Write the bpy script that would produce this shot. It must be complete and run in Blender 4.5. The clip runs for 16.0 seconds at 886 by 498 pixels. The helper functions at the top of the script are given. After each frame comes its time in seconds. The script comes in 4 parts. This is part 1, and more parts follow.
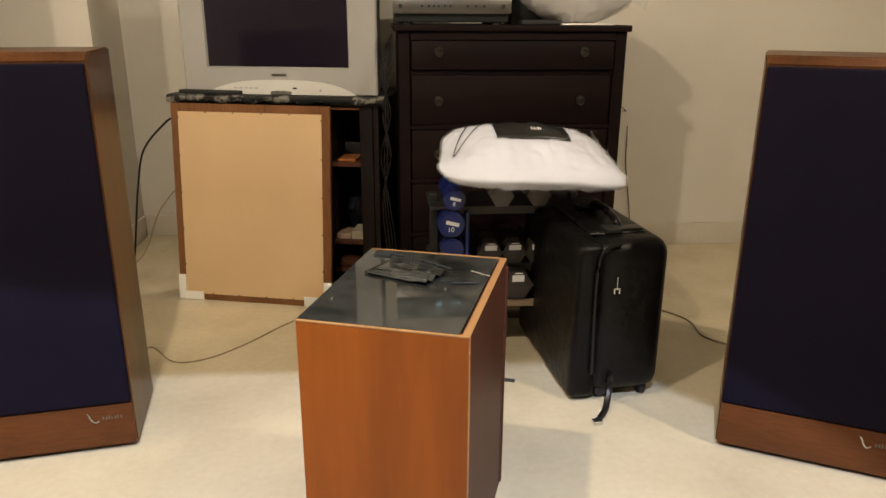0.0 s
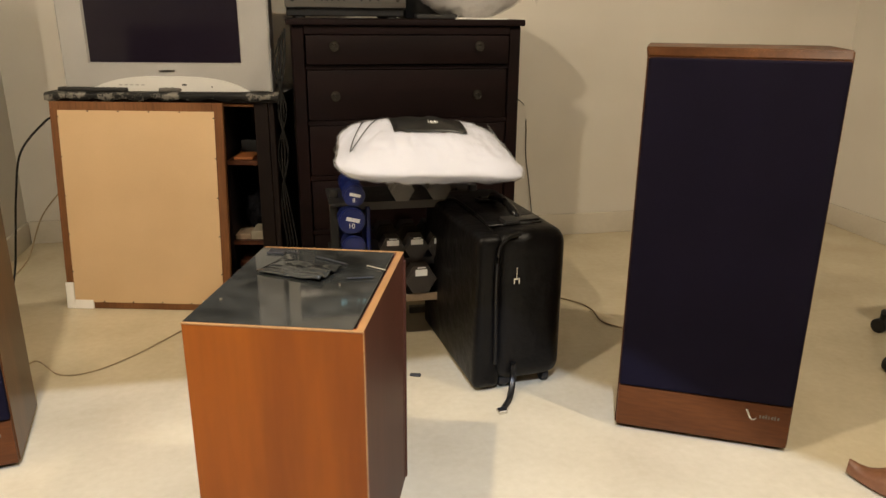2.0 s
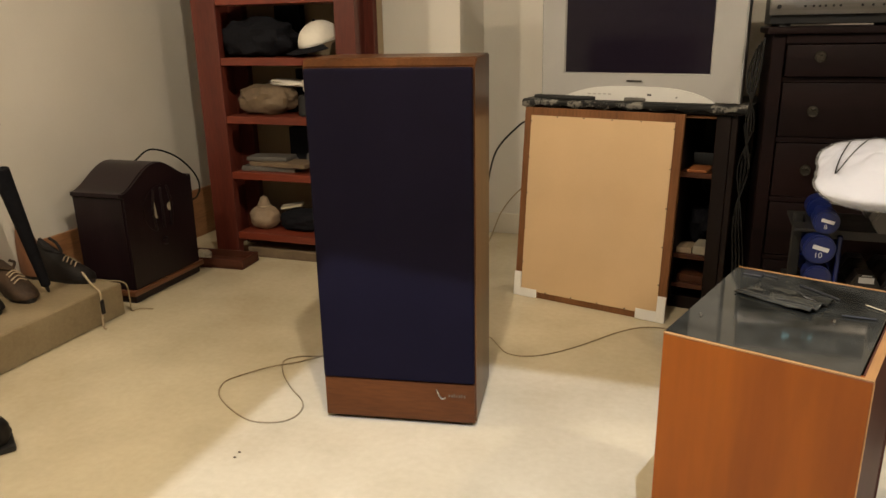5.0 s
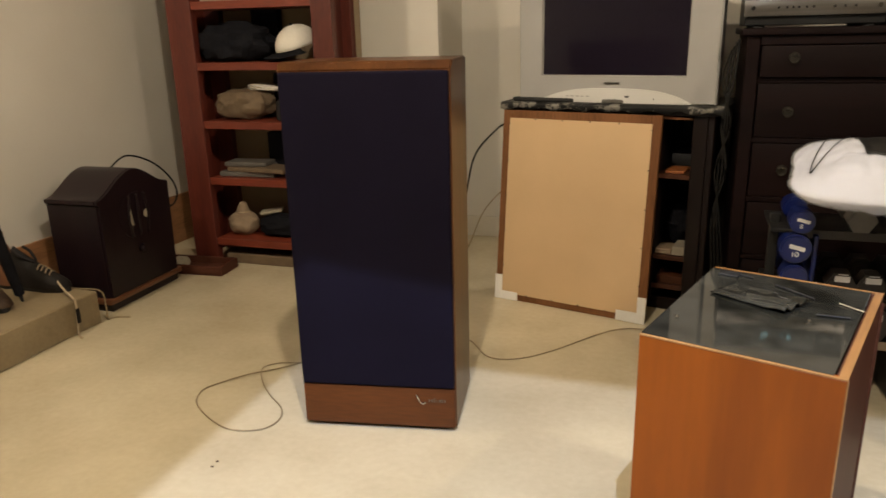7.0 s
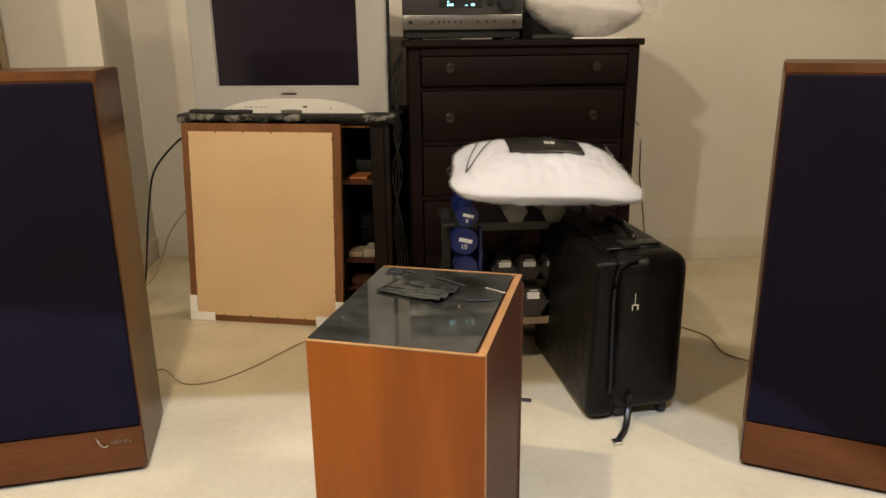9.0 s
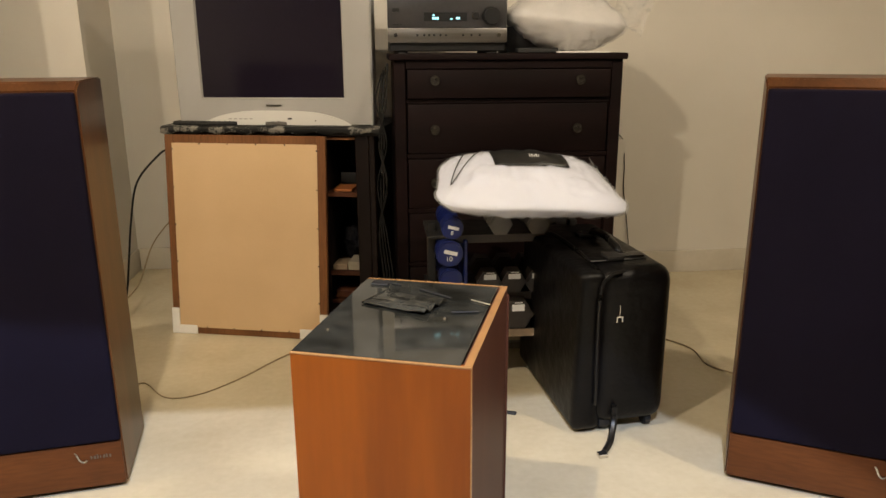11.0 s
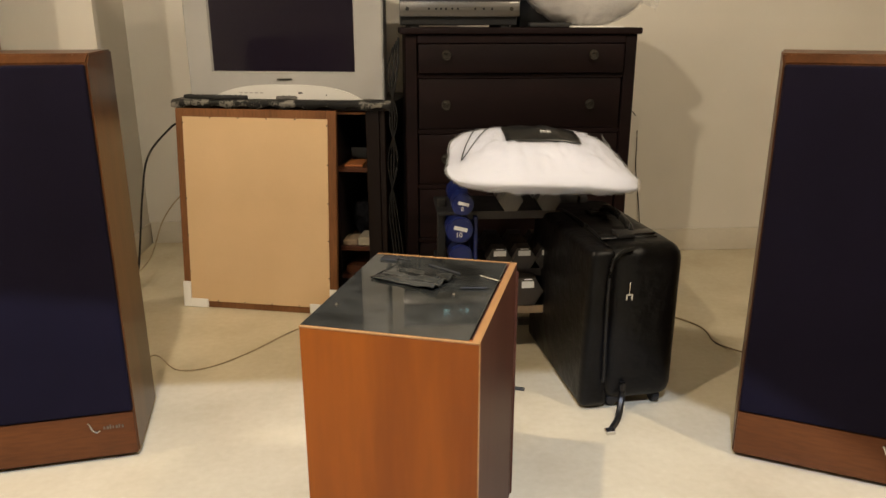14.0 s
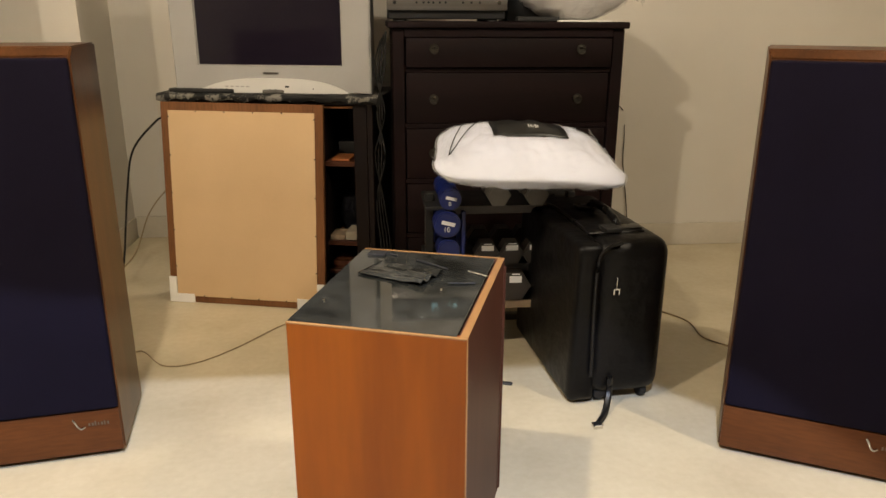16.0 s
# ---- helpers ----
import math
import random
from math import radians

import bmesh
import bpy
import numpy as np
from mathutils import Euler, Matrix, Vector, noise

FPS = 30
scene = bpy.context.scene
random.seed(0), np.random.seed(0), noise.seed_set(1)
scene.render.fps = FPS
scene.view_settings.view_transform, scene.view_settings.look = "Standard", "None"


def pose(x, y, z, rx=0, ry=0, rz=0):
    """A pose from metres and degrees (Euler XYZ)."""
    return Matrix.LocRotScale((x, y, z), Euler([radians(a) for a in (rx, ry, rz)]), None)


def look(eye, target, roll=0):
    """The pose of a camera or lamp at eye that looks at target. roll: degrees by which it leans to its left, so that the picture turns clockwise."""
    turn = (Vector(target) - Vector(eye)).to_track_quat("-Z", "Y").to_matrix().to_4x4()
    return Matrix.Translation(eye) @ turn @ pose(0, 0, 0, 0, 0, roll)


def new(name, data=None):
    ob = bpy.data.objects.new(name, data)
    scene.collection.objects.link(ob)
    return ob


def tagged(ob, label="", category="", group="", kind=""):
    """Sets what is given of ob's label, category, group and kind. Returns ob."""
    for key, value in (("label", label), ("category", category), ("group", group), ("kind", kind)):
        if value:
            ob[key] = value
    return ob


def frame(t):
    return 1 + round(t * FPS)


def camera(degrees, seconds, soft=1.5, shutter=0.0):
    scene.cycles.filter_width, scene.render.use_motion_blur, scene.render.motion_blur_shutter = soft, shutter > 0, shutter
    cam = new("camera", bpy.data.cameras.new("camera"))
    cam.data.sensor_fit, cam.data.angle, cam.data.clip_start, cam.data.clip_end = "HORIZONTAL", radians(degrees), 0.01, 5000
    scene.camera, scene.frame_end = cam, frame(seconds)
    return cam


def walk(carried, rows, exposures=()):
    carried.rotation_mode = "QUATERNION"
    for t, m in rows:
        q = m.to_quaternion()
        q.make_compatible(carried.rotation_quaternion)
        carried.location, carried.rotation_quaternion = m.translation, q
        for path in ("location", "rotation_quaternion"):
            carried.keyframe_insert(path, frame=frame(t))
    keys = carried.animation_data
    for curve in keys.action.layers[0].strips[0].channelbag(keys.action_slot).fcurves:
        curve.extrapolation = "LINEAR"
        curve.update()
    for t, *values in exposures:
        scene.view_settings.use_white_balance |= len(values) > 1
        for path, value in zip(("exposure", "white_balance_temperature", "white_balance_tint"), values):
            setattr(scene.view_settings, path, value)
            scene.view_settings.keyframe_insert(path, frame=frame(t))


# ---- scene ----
cam = camera(62.5, 16.0, shutter=0.5)
PATH = [
    (0, (0.1063, 0.1985, 1.1416), (0.2664, 2.0959, 0.53), 0.30),
    (0.5, (0.1051, 0.2021, 1.1354), (0.2685, 2.0974, 0.518), 0.63),
    (1, (0.1048, 0.2013, 1.1367), (0.2856, 2.0964, 0.5236), 0.74),
    (1.5, (0.123, 0.1978, 1.1332), (0.4441, 2.0737, 0.5183), 0.28),
    (2, (0.146, 0.2027, 1.1288), (0.5407, 2.0643, 0.5133), 0.47),
    (2.5, (0.1234, 0.2074, 1.1335), (0.4048, 2.084, 0.5018), 1.11),
    (3, (0.0884, 0.208, 1.1369), (0.1129, 2.106, 0.5067), 0.69),
    (3.5, (0.0305, 0.2016, 1.1435), (-0.2472, 2.0873, 0.5377), 1.33),
    (4, (-0.0162, 0.1939, 1.1353), (-0.614, 2.0156, 0.566), -0.02),
    (4.2, (-0.0196, 0.1987, 1.1279), (-0.6516, 2.008, 0.5558), -0.12),
    (6.3, (-0.0197, 0.2121, 1.133), (-0.6646, 2.0106, 0.5418), -1.74),
    (6.5, (-0.0176, 0.2211, 1.13), (-0.6658, 2.0223, 0.5507), -1.50),
    (7, (-0.0063, 0.2212, 1.1267), (-0.6167, 2.0368, 0.5514), -1.42),
    (7.5, (0.0081, 0.2277, 1.1269), (-0.4081, 2.0912, 0.5318), 0.16),
    (8, (0.0615, 0.242, 1.1221), (-0.0369, 2.1491, 0.5277), 0.43),
    (8.5, (0.0972, 0.2418, 1.1239), (0.1644, 2.1504, 0.5299), -0.44),
    (9, (0.1067, 0.2348, 1.1247), (0.2348, 2.15, 0.5627), -0.65),
    (9.5, (0.1047, 0.2336, 1.1266), (0.2657, 2.1464, 0.5649), -0.25),
    (9.7, (0.1048, 0.2329, 1.1304), (0.2785, 2.1461, 0.5742), -0.30),
    (12, (0.1058, 0.2408, 1.1158), (0.2641, 2.1642, 0.5912), 0.06),
    (12.5, (0.1085, 0.2378, 1.1186), (0.2487, 2.1589, 0.5804), 0.19),
    (13, (0.1062, 0.2391, 1.1168), (0.2378, 2.1573, 0.5663), 0.20),
    (13.5, (0.105, 0.2388, 1.1179), (0.2381, 2.1553, 0.5618), -0.01),
    (14, (0.1073, 0.2393, 1.1191), (0.2484, 2.1451, 0.5294), -0.01),
    (14.5, (0.1105, 0.2419, 1.1194), (0.2529, 2.1425, 0.5134), 0.10),
    (15, (0.1098, 0.2401, 1.1176), (0.2594, 2.1405, 0.5125), 0.03),
    (15.5, (0.1106, 0.2416, 1.1178), (0.2638, 2.142, 0.5137), 0.06),
    (16, (0.1083, 0.2437, 1.1202), (0.282, 2.142, 0.5151), 0.24),
]
walk(cam, [(t, look(eye, target, roll)) for t, eye, target, roll in PATH], exposures=[(0.0, 0.0), (0.9, 0.02), (1.5, 0.10), (2.2, 0.08), (2.5, -0.02), (2.8, -0.05), (3.5, -0.11), (4.2, -0.05), (6.3, -0.05), (7.0, -0.11), (8.0, -0.10), (8.8, -0.02), (9.7, 0.0), (16.0, 0.02)])

# ---- world, lamps ----
world = bpy.data.worlds.new("world")
scene.world = world
world.use_nodes = True
world.node_tree.nodes["Background"].inputs[0].default_value = (0.9, 0.75, 0.55, 1)
world.node_tree.nodes["Background"].inputs[1].default_value = 0.02

CEILING = 2.42
# two bulbs follow cast shadows; the third is an added left-wall fill
LAMPS = [(-0.46, 1.21, 2.32, 112.0), (1.50, 1.25, 2.32, 82.0), (-2.36, 1.30, 2.32, 67.0)]
for lx, ly, lz, watts in LAMPS:
    data = bpy.data.lights.new("key_fill_bulb", "SPOT")
    data.energy, data.shadow_soft_size, data.color = watts, 0.026, (1.0, 0.845, 0.635)
    data.spot_size, data.spot_blend = radians(168), 0.25
    new("key_fill_bulb", data).location = (lx, ly, lz)
# an unseen cool downlight; its oblong can is added to shape the floor's bright patch
CAN = (0.14, -0.10, 0.141, 0.254, 0.27)
data = bpy.data.lights.new("downlight_bulb", "POINT")
data.energy, data.shadow_soft_size, data.color = 420.0, 0.003, (0.66, 0.76, 1.0)
new("downlight_bulb", data).location = (CAN[0], CAN[1], CEILING + CAN[4])


# ---- materials ----
def base_mat(name, rough=0.5, metal=0.0):
    m = bpy.data.materials.new(name)
    m.use_nodes = True
    nt = m.node_tree
    b = nt.nodes["Principled BSDF"]
    b.inputs["Roughness"].default_value = rough
    b.inputs["Metallic"].default_value = metal
    return m, nt, b


def rgb(c):
    return (c[0], c[1], c[2], 1.0)


def surface(name, c1, c2, scale=6.0, rough=0.5, metal=0.0, bump=0.1, fine=80.0, stretch=(1, 1, 1), coat=0.0,
            spec=0.5, rough_var=0.12, sheen=0.0, dist=0.004, lo=0.45, hi=0.90):
    """Two colours mixed by a coarse and a fine noise, with fine relief and uneven gloss."""
    m, nt, b = base_mat(name, rough, metal)
    n, l = nt.nodes, nt.links
    tc = n.new("ShaderNodeTexCoord")
    mp = n.new("ShaderNodeMapping")
    mp.inputs["Scale"].default_value = stretch
    l.new(tc.outputs["Object"], mp.inputs["Vector"])
    a = n.new("ShaderNodeTexNoise")
    a.inputs["Scale"].default_value, a.inputs["Detail"].default_value = scale, 5
    f = n.new("ShaderNodeTexNoise")
    f.inputs["Scale"].default_value, f.inputs["Detail"].default_value = fine, 3
    for t in (a, f):
        l.new(mp.outputs["Vector"], t.inputs["Vector"])
    mix = n.new("ShaderNodeMath")
    mix.operation = "MULTIPLY_ADD"
    l.new(f.outputs["Fac"], mix.inputs[0])
    mix.inputs[1].default_value = 0.35
    l.new(a.outputs["Fac"], mix.inputs[2])
    ramp = n.new("ShaderNodeValToRGB")
    ramp.color_ramp.elements[0].position, ramp.color_ramp.elements[0].color = lo, rgb(c1)
    ramp.color_ramp.elements[1].position, ramp.color_ramp.elements[1].color = hi, rgb(c2)
    l.new(mix.outputs[0], ramp.inputs["Fac"])
    l.new(ramp.outputs["Color"], b.inputs["Base Color"])
    r = n.new("ShaderNodeMapRange")
    r.inputs["To Min"].default_value, r.inputs["To Max"].default_value = max(0.02, rough - rough_var), min(1, rough + rough_var)
    l.new(a.outputs["Fac"], r.inputs["Value"])
    l.new(r.outputs["Result"], b.inputs["Roughness"])
    if bump:
        bp = n.new("ShaderNodeBump")
        bp.inputs["Strength"].default_value, bp.inputs["Distance"].default_value = bump, dist
        l.new(f.outputs["Fac"], bp.inputs["Height"])
        l.new(bp.outputs["Normal"], b.inputs["Normal"])
    b.inputs["Coat Weight"].default_value = coat
    b.inputs["Specular IOR Level"].default_value = spec
    b.inputs["Sheen Weight"].default_value = sheen
    return m


def wood(name, c1, c2, c3, axis="z", rough=0.4, coat=0.1, scale=3.0, pore=0.82, spec=0.4):
    """Veneer: long wavy figure with fine pores along the grain."""
    m, nt, b = base_mat(name, rough)
    n, l = nt.nodes, nt.links
    tc = n.new("ShaderNodeTexCoord")
    mp = n.new("ShaderNodeMapping")
    long = {"x": (0.12, 1, 1), "y": (1, 0.12, 1), "z": (1, 1, 0.10)}[axis]
    mp.inputs["Scale"].default_value = long
    l.new(tc.outputs["Object"], mp.inputs["Vector"])
    a = n.new("ShaderNodeTexNoise")
    a.inputs["Scale"].default_value, a.inputs["Detail"].default_value, a.inputs["Distortion"].default_value = scale * 2.2, 4, 0.8
    f = n.new("ShaderNodeTexNoise")
    f.inputs["Scale"].default_value, f.inputs["Detail"].default_value = scale * 45, 4
    for t in (a, f):
        l.new(mp.outputs["Vector"], t.inputs["Vector"])
    ramp = n.new("ShaderNodeValToRGB")
    e = ramp.color_ramp.elements
    e[0].position, e[0].color = 0.32, rgb(c1)
    e[1].position, e[1].color = 0.72, rgb(c3)
    k = e.new(0.5)
    k.color = rgb(c2)
    l.new(a.outputs["Fac"], ramp.inputs["Fac"])
    pores = n.new("ShaderNodeMapRange")
    pores.inputs["From Min"].default_value, pores.inputs["From Max"].default_value = 0.35, 0.6
    pores.inputs["To Min"].default_value, pores.inputs["To Max"].default_value = pore, 1.04
    l.new(f.outputs["Fac"], pores.inputs["Value"])
    mul = n.new("ShaderNodeMix")
    mul.data_type, mul.blend_type = "RGBA", "MULTIPLY"
    mul.inputs["Factor"].default_value = 1.0
    l.new(ramp.outputs["Color"], mul.inputs["A"])
    l.new(pores.outputs["Result"], mul.inputs["B"])
    l.new(mul.outputs["Result"], b.inputs["Base Color"])
    bp = n.new("ShaderNodeBump")
    bp.inputs["Strength"].default_value, bp.inputs["Distance"].default_value = 0.08, 0.002
    l.new(f.outputs["Fac"], bp.inputs["Height"])
    l.new(bp.outputs["Normal"], b.inputs["Normal"])
    b.inputs["Coat Weight"].default_value, b.inputs["Coat Roughness"].default_value = coat, 0.25
    b.inputs["Specular IOR Level"].default_value = spec
    return m


def film_mat(name, clear=0.82, rough=0.12):
    """Thin clear plastic film."""
    m = bpy.data.materials.new(name)
    m.use_nodes = True
    n, l = m.node_tree.nodes, m.node_tree.links
    out = n["Material Output"]
    t = n.new("ShaderNodeBsdfTransparent")
    g = n.new("ShaderNodeBsdfPrincipled")
    g.inputs["Base Color"].default_value, g.inputs["Roughness"].default_value = (0.92, 0.94, 0.99, 1), rough
    g.inputs["Specular IOR Level"].default_value = 0.8
    tc, no, bp = n.new("ShaderNodeTexCoord"), n.new("ShaderNodeTexNoise"), n.new("ShaderNodeBump")
    no.inputs["Scale"].default_value, no.inputs["Detail"].default_value, no.inputs["Distortion"].default_value = 26, 3, 1.6
    bp.inputs["Strength"].default_value, bp.inputs["Distance"].default_value = 1.0, 0.018
    l.new(tc.outputs["Object"], no.inputs["Vector"])
    l.new(no.outputs["Fac"], bp.inputs["Height"])
    l.new(bp.outputs["Normal"], g.inputs["Normal"])
    mx = n.new("ShaderNodeMixShader")
    mx.inputs[0].default_value = 1 - clear
    l.new(t.outputs[0], mx.inputs[1])
    l.new(g.outputs[0], mx.inputs[2])
    l.new(mx.outputs[0], out.inputs["Surface"])
    return m


def glow(name, c, strength):
    m, nt, b = base_mat(name)
    b.inputs["Base Color"].default_value = rgb(c)
    b.inputs["Emission Color"].default_value = rgb(c)
    b.inputs["Emission Strength"].default_value = strength
    return m


WALL = surface("wall_paint", (0.60, 0.56, 0.49), (0.66, 0.62, 0.55), scale=2.0, rough=0.55, bump=0.08, fine=220, rough_var=0.06)
CEIL = surface("ceiling_paint", (0.74, 0.71, 0.65), (0.80, 0.77, 0.71), scale=2.0, rough=0.8, bump=0.05, fine=200)
FLOOR = surface("polished_floor", (0.500, 0.425, 0.288), (0.615, 0.540, 0.382), scale=3.2, rough=0.19, bump=0.012, fine=42, rough_var=0.09, spec=0.5)
SKIRT_TILE = surface("skirting_tile", (0.55, 0.50, 0.41), (0.63, 0.58, 0.49), scale=5, rough=0.18, bump=0.02, fine=60)
SKIRT_WOOD = wood("skirting_wood", (0.24, 0.11, 0.045), (0.30, 0.14, 0.06), (0.36, 0.18, 0.08), "y", 0.45)
WALNUT = wood("walnut_veneer", (0.042, 0.0150, 0.0050), (0.070, 0.0255, 0.0078), (0.100, 0.038, 0.0120), "z", 0.32, 0.0, spec=0.18)
WALNUT_X = wood("walnut_veneer_across", (0.085, 0.026, 0.0065), (0.112, 0.035, 0.009), (0.140, 0.046, 0.012), "x", 0.42, 0.0, spec=0.22)
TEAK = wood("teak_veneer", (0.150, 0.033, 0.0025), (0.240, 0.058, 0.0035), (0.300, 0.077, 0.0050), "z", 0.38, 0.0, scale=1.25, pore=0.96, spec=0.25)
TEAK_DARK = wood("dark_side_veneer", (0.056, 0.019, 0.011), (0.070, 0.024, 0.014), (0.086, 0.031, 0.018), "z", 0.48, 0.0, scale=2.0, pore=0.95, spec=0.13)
EDGE_WOOD = wood("edge_band", (0.26, 0.125, 0.04), (0.32, 0.16, 0.055), (0.37, 0.19, 0.07), "y", 0.4, 0.1)
FRAME_WOOD = wood("frame_wood", (0.125, 0.050, 0.018), (0.165, 0.068, 0.024), (0.20, 0.086, 0.032), "z", 0.5, 0.0, spec=0.25)
DARK_WOOD = wood("dark_stained_wood", (0.0052, 0.0021, 0.0021), (0.0078, 0.0029, 0.0029), (0.0115, 0.0043, 0.0041), "x", 0.55, 0.0, spec=0.12)
STAND_WOOD = wood("stand_wood", (0.005, 0.0022, 0.0018), (0.0075, 0.0032, 0.0024), (0.011, 0.005, 0.0035), "z", 0.48, 0.0, spec=0.22)
SHELF_EDGE = wood("shelf_edge_wood", (0.05, 0.017, 0.008), (0.075, 0.026, 0.012), (0.10, 0.036, 0.016), "x", 0.5, 0.0, spec=0.25)
MAHOG = wood("red_stained_wood", (0.074, 0.014, 0.009), (0.098, 0.019, 0.011), (0.128, 0.026, 0.014), "z", 0.45, 0.08)
MAHOG_X = wood("red_stained_shelf", (0.13, 0.025, 0.012), (0.17, 0.032, 0.015), (0.21, 0.042, 0.019), "x", 0.45, 0.08)
RADIO_WOOD = wood("radio_wood", (0.0080, 0.0040, 0.0058), (0.0115, 0.0056, 0.0076), (0.0155, 0.0080, 0.0098), "z", 0.36, 0.1, spec=0.25)
RADIO_TRIM = wood("radio_trim", (0.10, 0.04, 0.018), (0.14, 0.055, 0.024), (0.18, 0.072, 0.03), "y", 0.35, 0.2)
GRILLE = surface("grille_cloth", (0.0078, 0.0063, 0.0138), (0.0101, 0.0082, 0.0178), scale=5, rough=0.95, bump=0.5, fine=900, spec=0.06)
HARDBOARD = surface("hardboard", (0.53, 0.36, 0.195), (0.60, 0.412, 0.228), scale=3.5, rough=0.62, bump=0.05, fine=300)
# tone takes in the shade behind the bookcase shelves
SHADED_BACKING = surface("back_board", (0.23, 0.17, 0.10), (0.29, 0.22, 0.135), scale=4, rough=0.7, bump=0.05, fine=200)
WHITE_TAPE = surface("white_tape", (0.72, 0.70, 0.66), (0.80, 0.78, 0.74), scale=12, rough=0.5, bump=0.1, fine=60)
SILVER = surface("silver_plastic", (0.31, 0.30, 0.285), (0.35, 0.34, 0.325), scale=4, rough=0.42, bump=0.02, fine=300, spec=0.5)
SILVER_PALE = surface("pale_silver_plastic", (0.58, 0.57, 0.54), (0.63, 0.62, 0.59), scale=4, rough=0.35, bump=0.02, fine=300)
TV_BLACK = surface("black_plastic", (0.006, 0.006, 0.0065), (0.010, 0.010, 0.0105), scale=8, rough=0.45, bump=0.1, fine=260, spec=0.3)
SCREEN = surface("tube_glass", (0.0105, 0.0078, 0.0145), (0.013, 0.0098, 0.017), scale=2, rough=0.10, bump=0.0, spec=0.25, rough_var=0.03)
GLASS_TOP = surface("smoked_glass", (0.009, 0.0088, 0.0066), (0.052, 0.050, 0.040), scale=9, rough=0.05, bump=0.004, fine=30, spec=0.5, rough_var=0.03, lo=0.5, hi=1.0)
BRUSHED = surface("brushed_metal", (0.13, 0.122, 0.115), (0.18, 0.17, 0.158), scale=6, rough=0.32, metal=0.9, bump=0.05, fine=60, stretch=(0.1, 1, 14))
GUNMETAL = surface("gunmetal_face", (0.032, 0.0305, 0.032), (0.044, 0.042, 0.044), scale=6, rough=0.4, bump=0.0, spec=0.15)
CHROME = surface("chrome", (0.62, 0.61, 0.59), (0.70, 0.69, 0.67), scale=10, rough=0.2, metal=1.0, bump=0.0)
OLD_BRASS = surface("aged_metal", (0.034, 0.030, 0.024), (0.062, 0.055, 0.043), scale=30, rough=0.5, metal=0.8, bump=0.1, fine=120)
SUITCASE = surface("suitcase_cloth", (0.0024, 0.0022, 0.0024), (0.0044, 0.0040, 0.0042), scale=6, rough=0.42, bump=0.5, fine=20, spec=0.2, dist=0.010)
SUITCASE_SHINY = surface("suitcase_trim", (0.004, 0.0037, 0.0038), (0.007, 0.0065, 0.0065), scale=10, rough=0.3, bump=0.15, fine=90, spec=0.4)
RUBBER = surface("black_rubber", (0.007, 0.007, 0.007), (0.012, 0.011, 0.011), scale=20, rough=0.6, bump=0.15, fine=150)
IRON = surface("grey_hex_coating", (0.10, 0.092, 0.08), (0.14, 0.13, 0.115), scale=14, rough=0.5, bump=0.25, fine=160)
IRON_DARK = surface("dark_hex_coating", (0.026, 0.020, 0.016), (0.04, 0.032, 0.026), scale=14, rough=0.5, bump=0.25, fine=160)
BLUE_VINYL = surface("blue_vinyl", (0.004, 0.011, 0.095), (0.007, 0.017, 0.125), scale=10, rough=0.35, bump=0.08, fine=140)
WHITE_INK = surface("white_print", (0.72, 0.72, 0.72), (0.8, 0.8, 0.8), scale=20, rough=0.5, bump=0.0)
PILLOW = surface("white_pillow_cloth", (0.71, 0.74, 0.87), (0.78, 0.81, 0.95), scale=7, rough=0.6, bump=0.10, fine=26, dist=0.01, coat=0.55)
PILLOW_B = surface("pillow_in_bag_cloth", (0.50, 0.47, 0.44), (0.60, 0.57, 0.53), scale=7, rough=0.6, bump=0.15, fine=26, dist=0.01, coat=0.4)
FILM = film_mat("clear_film", 0.80, 0.06)
FILM_HAZE = film_mat("hazy_film", 0.86, 0.12)
BLACK_LABEL = surface("black_card", (0.012, 0.012, 0.012), (0.02, 0.02, 0.019), scale=12, rough=0.35, bump=0.03)
CABLE = surface("dark_cable", (0.006, 0.0055, 0.005), (0.011, 0.010, 0.009), scale=30, rough=0.6, bump=0.0, spec=0.15)
CABLE_TAN = surface("speaker_wire", (0.22, 0.165, 0.09), (0.34, 0.26, 0.15), scale=30, rough=0.45, bump=0.0)
STONE = surface("plinth_stone", (0.20, 0.150, 0.085), (0.31, 0.24, 0.145), scale=5, rough=0.45, bump=0.12, fine=70)
LEATHER_BLACK = surface("black_leather", (0.008, 0.0065, 0.0065), (0.017, 0.013, 0.011), scale=9, rough=0.62, spec=0.25, bump=0.2, fine=120)
LEATHER_WORN = surface("worn_leather", (0.020, 0.013, 0.009), (0.075, 0.042, 0.022), scale=11, rough=0.6, bump=0.25, fine=110, spec=0.25)
LEATHER_BROWN = surface("brown_leather", (0.15, 0.062, 0.028), (0.22, 0.095, 0.045), scale=9, rough=0.42, bump=0.2, fine=110)
LACE = surface("pale_laces", (0.36, 0.27, 0.17), (0.46, 0.36, 0.24), scale=60, rough=0.8, bump=0.2, fine=200)
CLOTH_DARK = surface("dark_cloth", (0.006, 0.006, 0.008), (0.012, 0.012, 0.015), scale=8, rough=0.95, spec=0.1, bump=0.4, fine=60, dist=0.01)
CLOTH_WHITE = surface("cream_cloth", (0.62, 0.58, 0.50), (0.72, 0.68, 0.60), scale=9, rough=0.85, bump=0.25, fine=80)
CLOTH_BROWN = surface("brown_bag_cloth", (0.105, 0.07, 0.042), (0.165, 0.115, 0.068), scale=9, rough=0.8, bump=0.4, fine=40, dist=0.01)
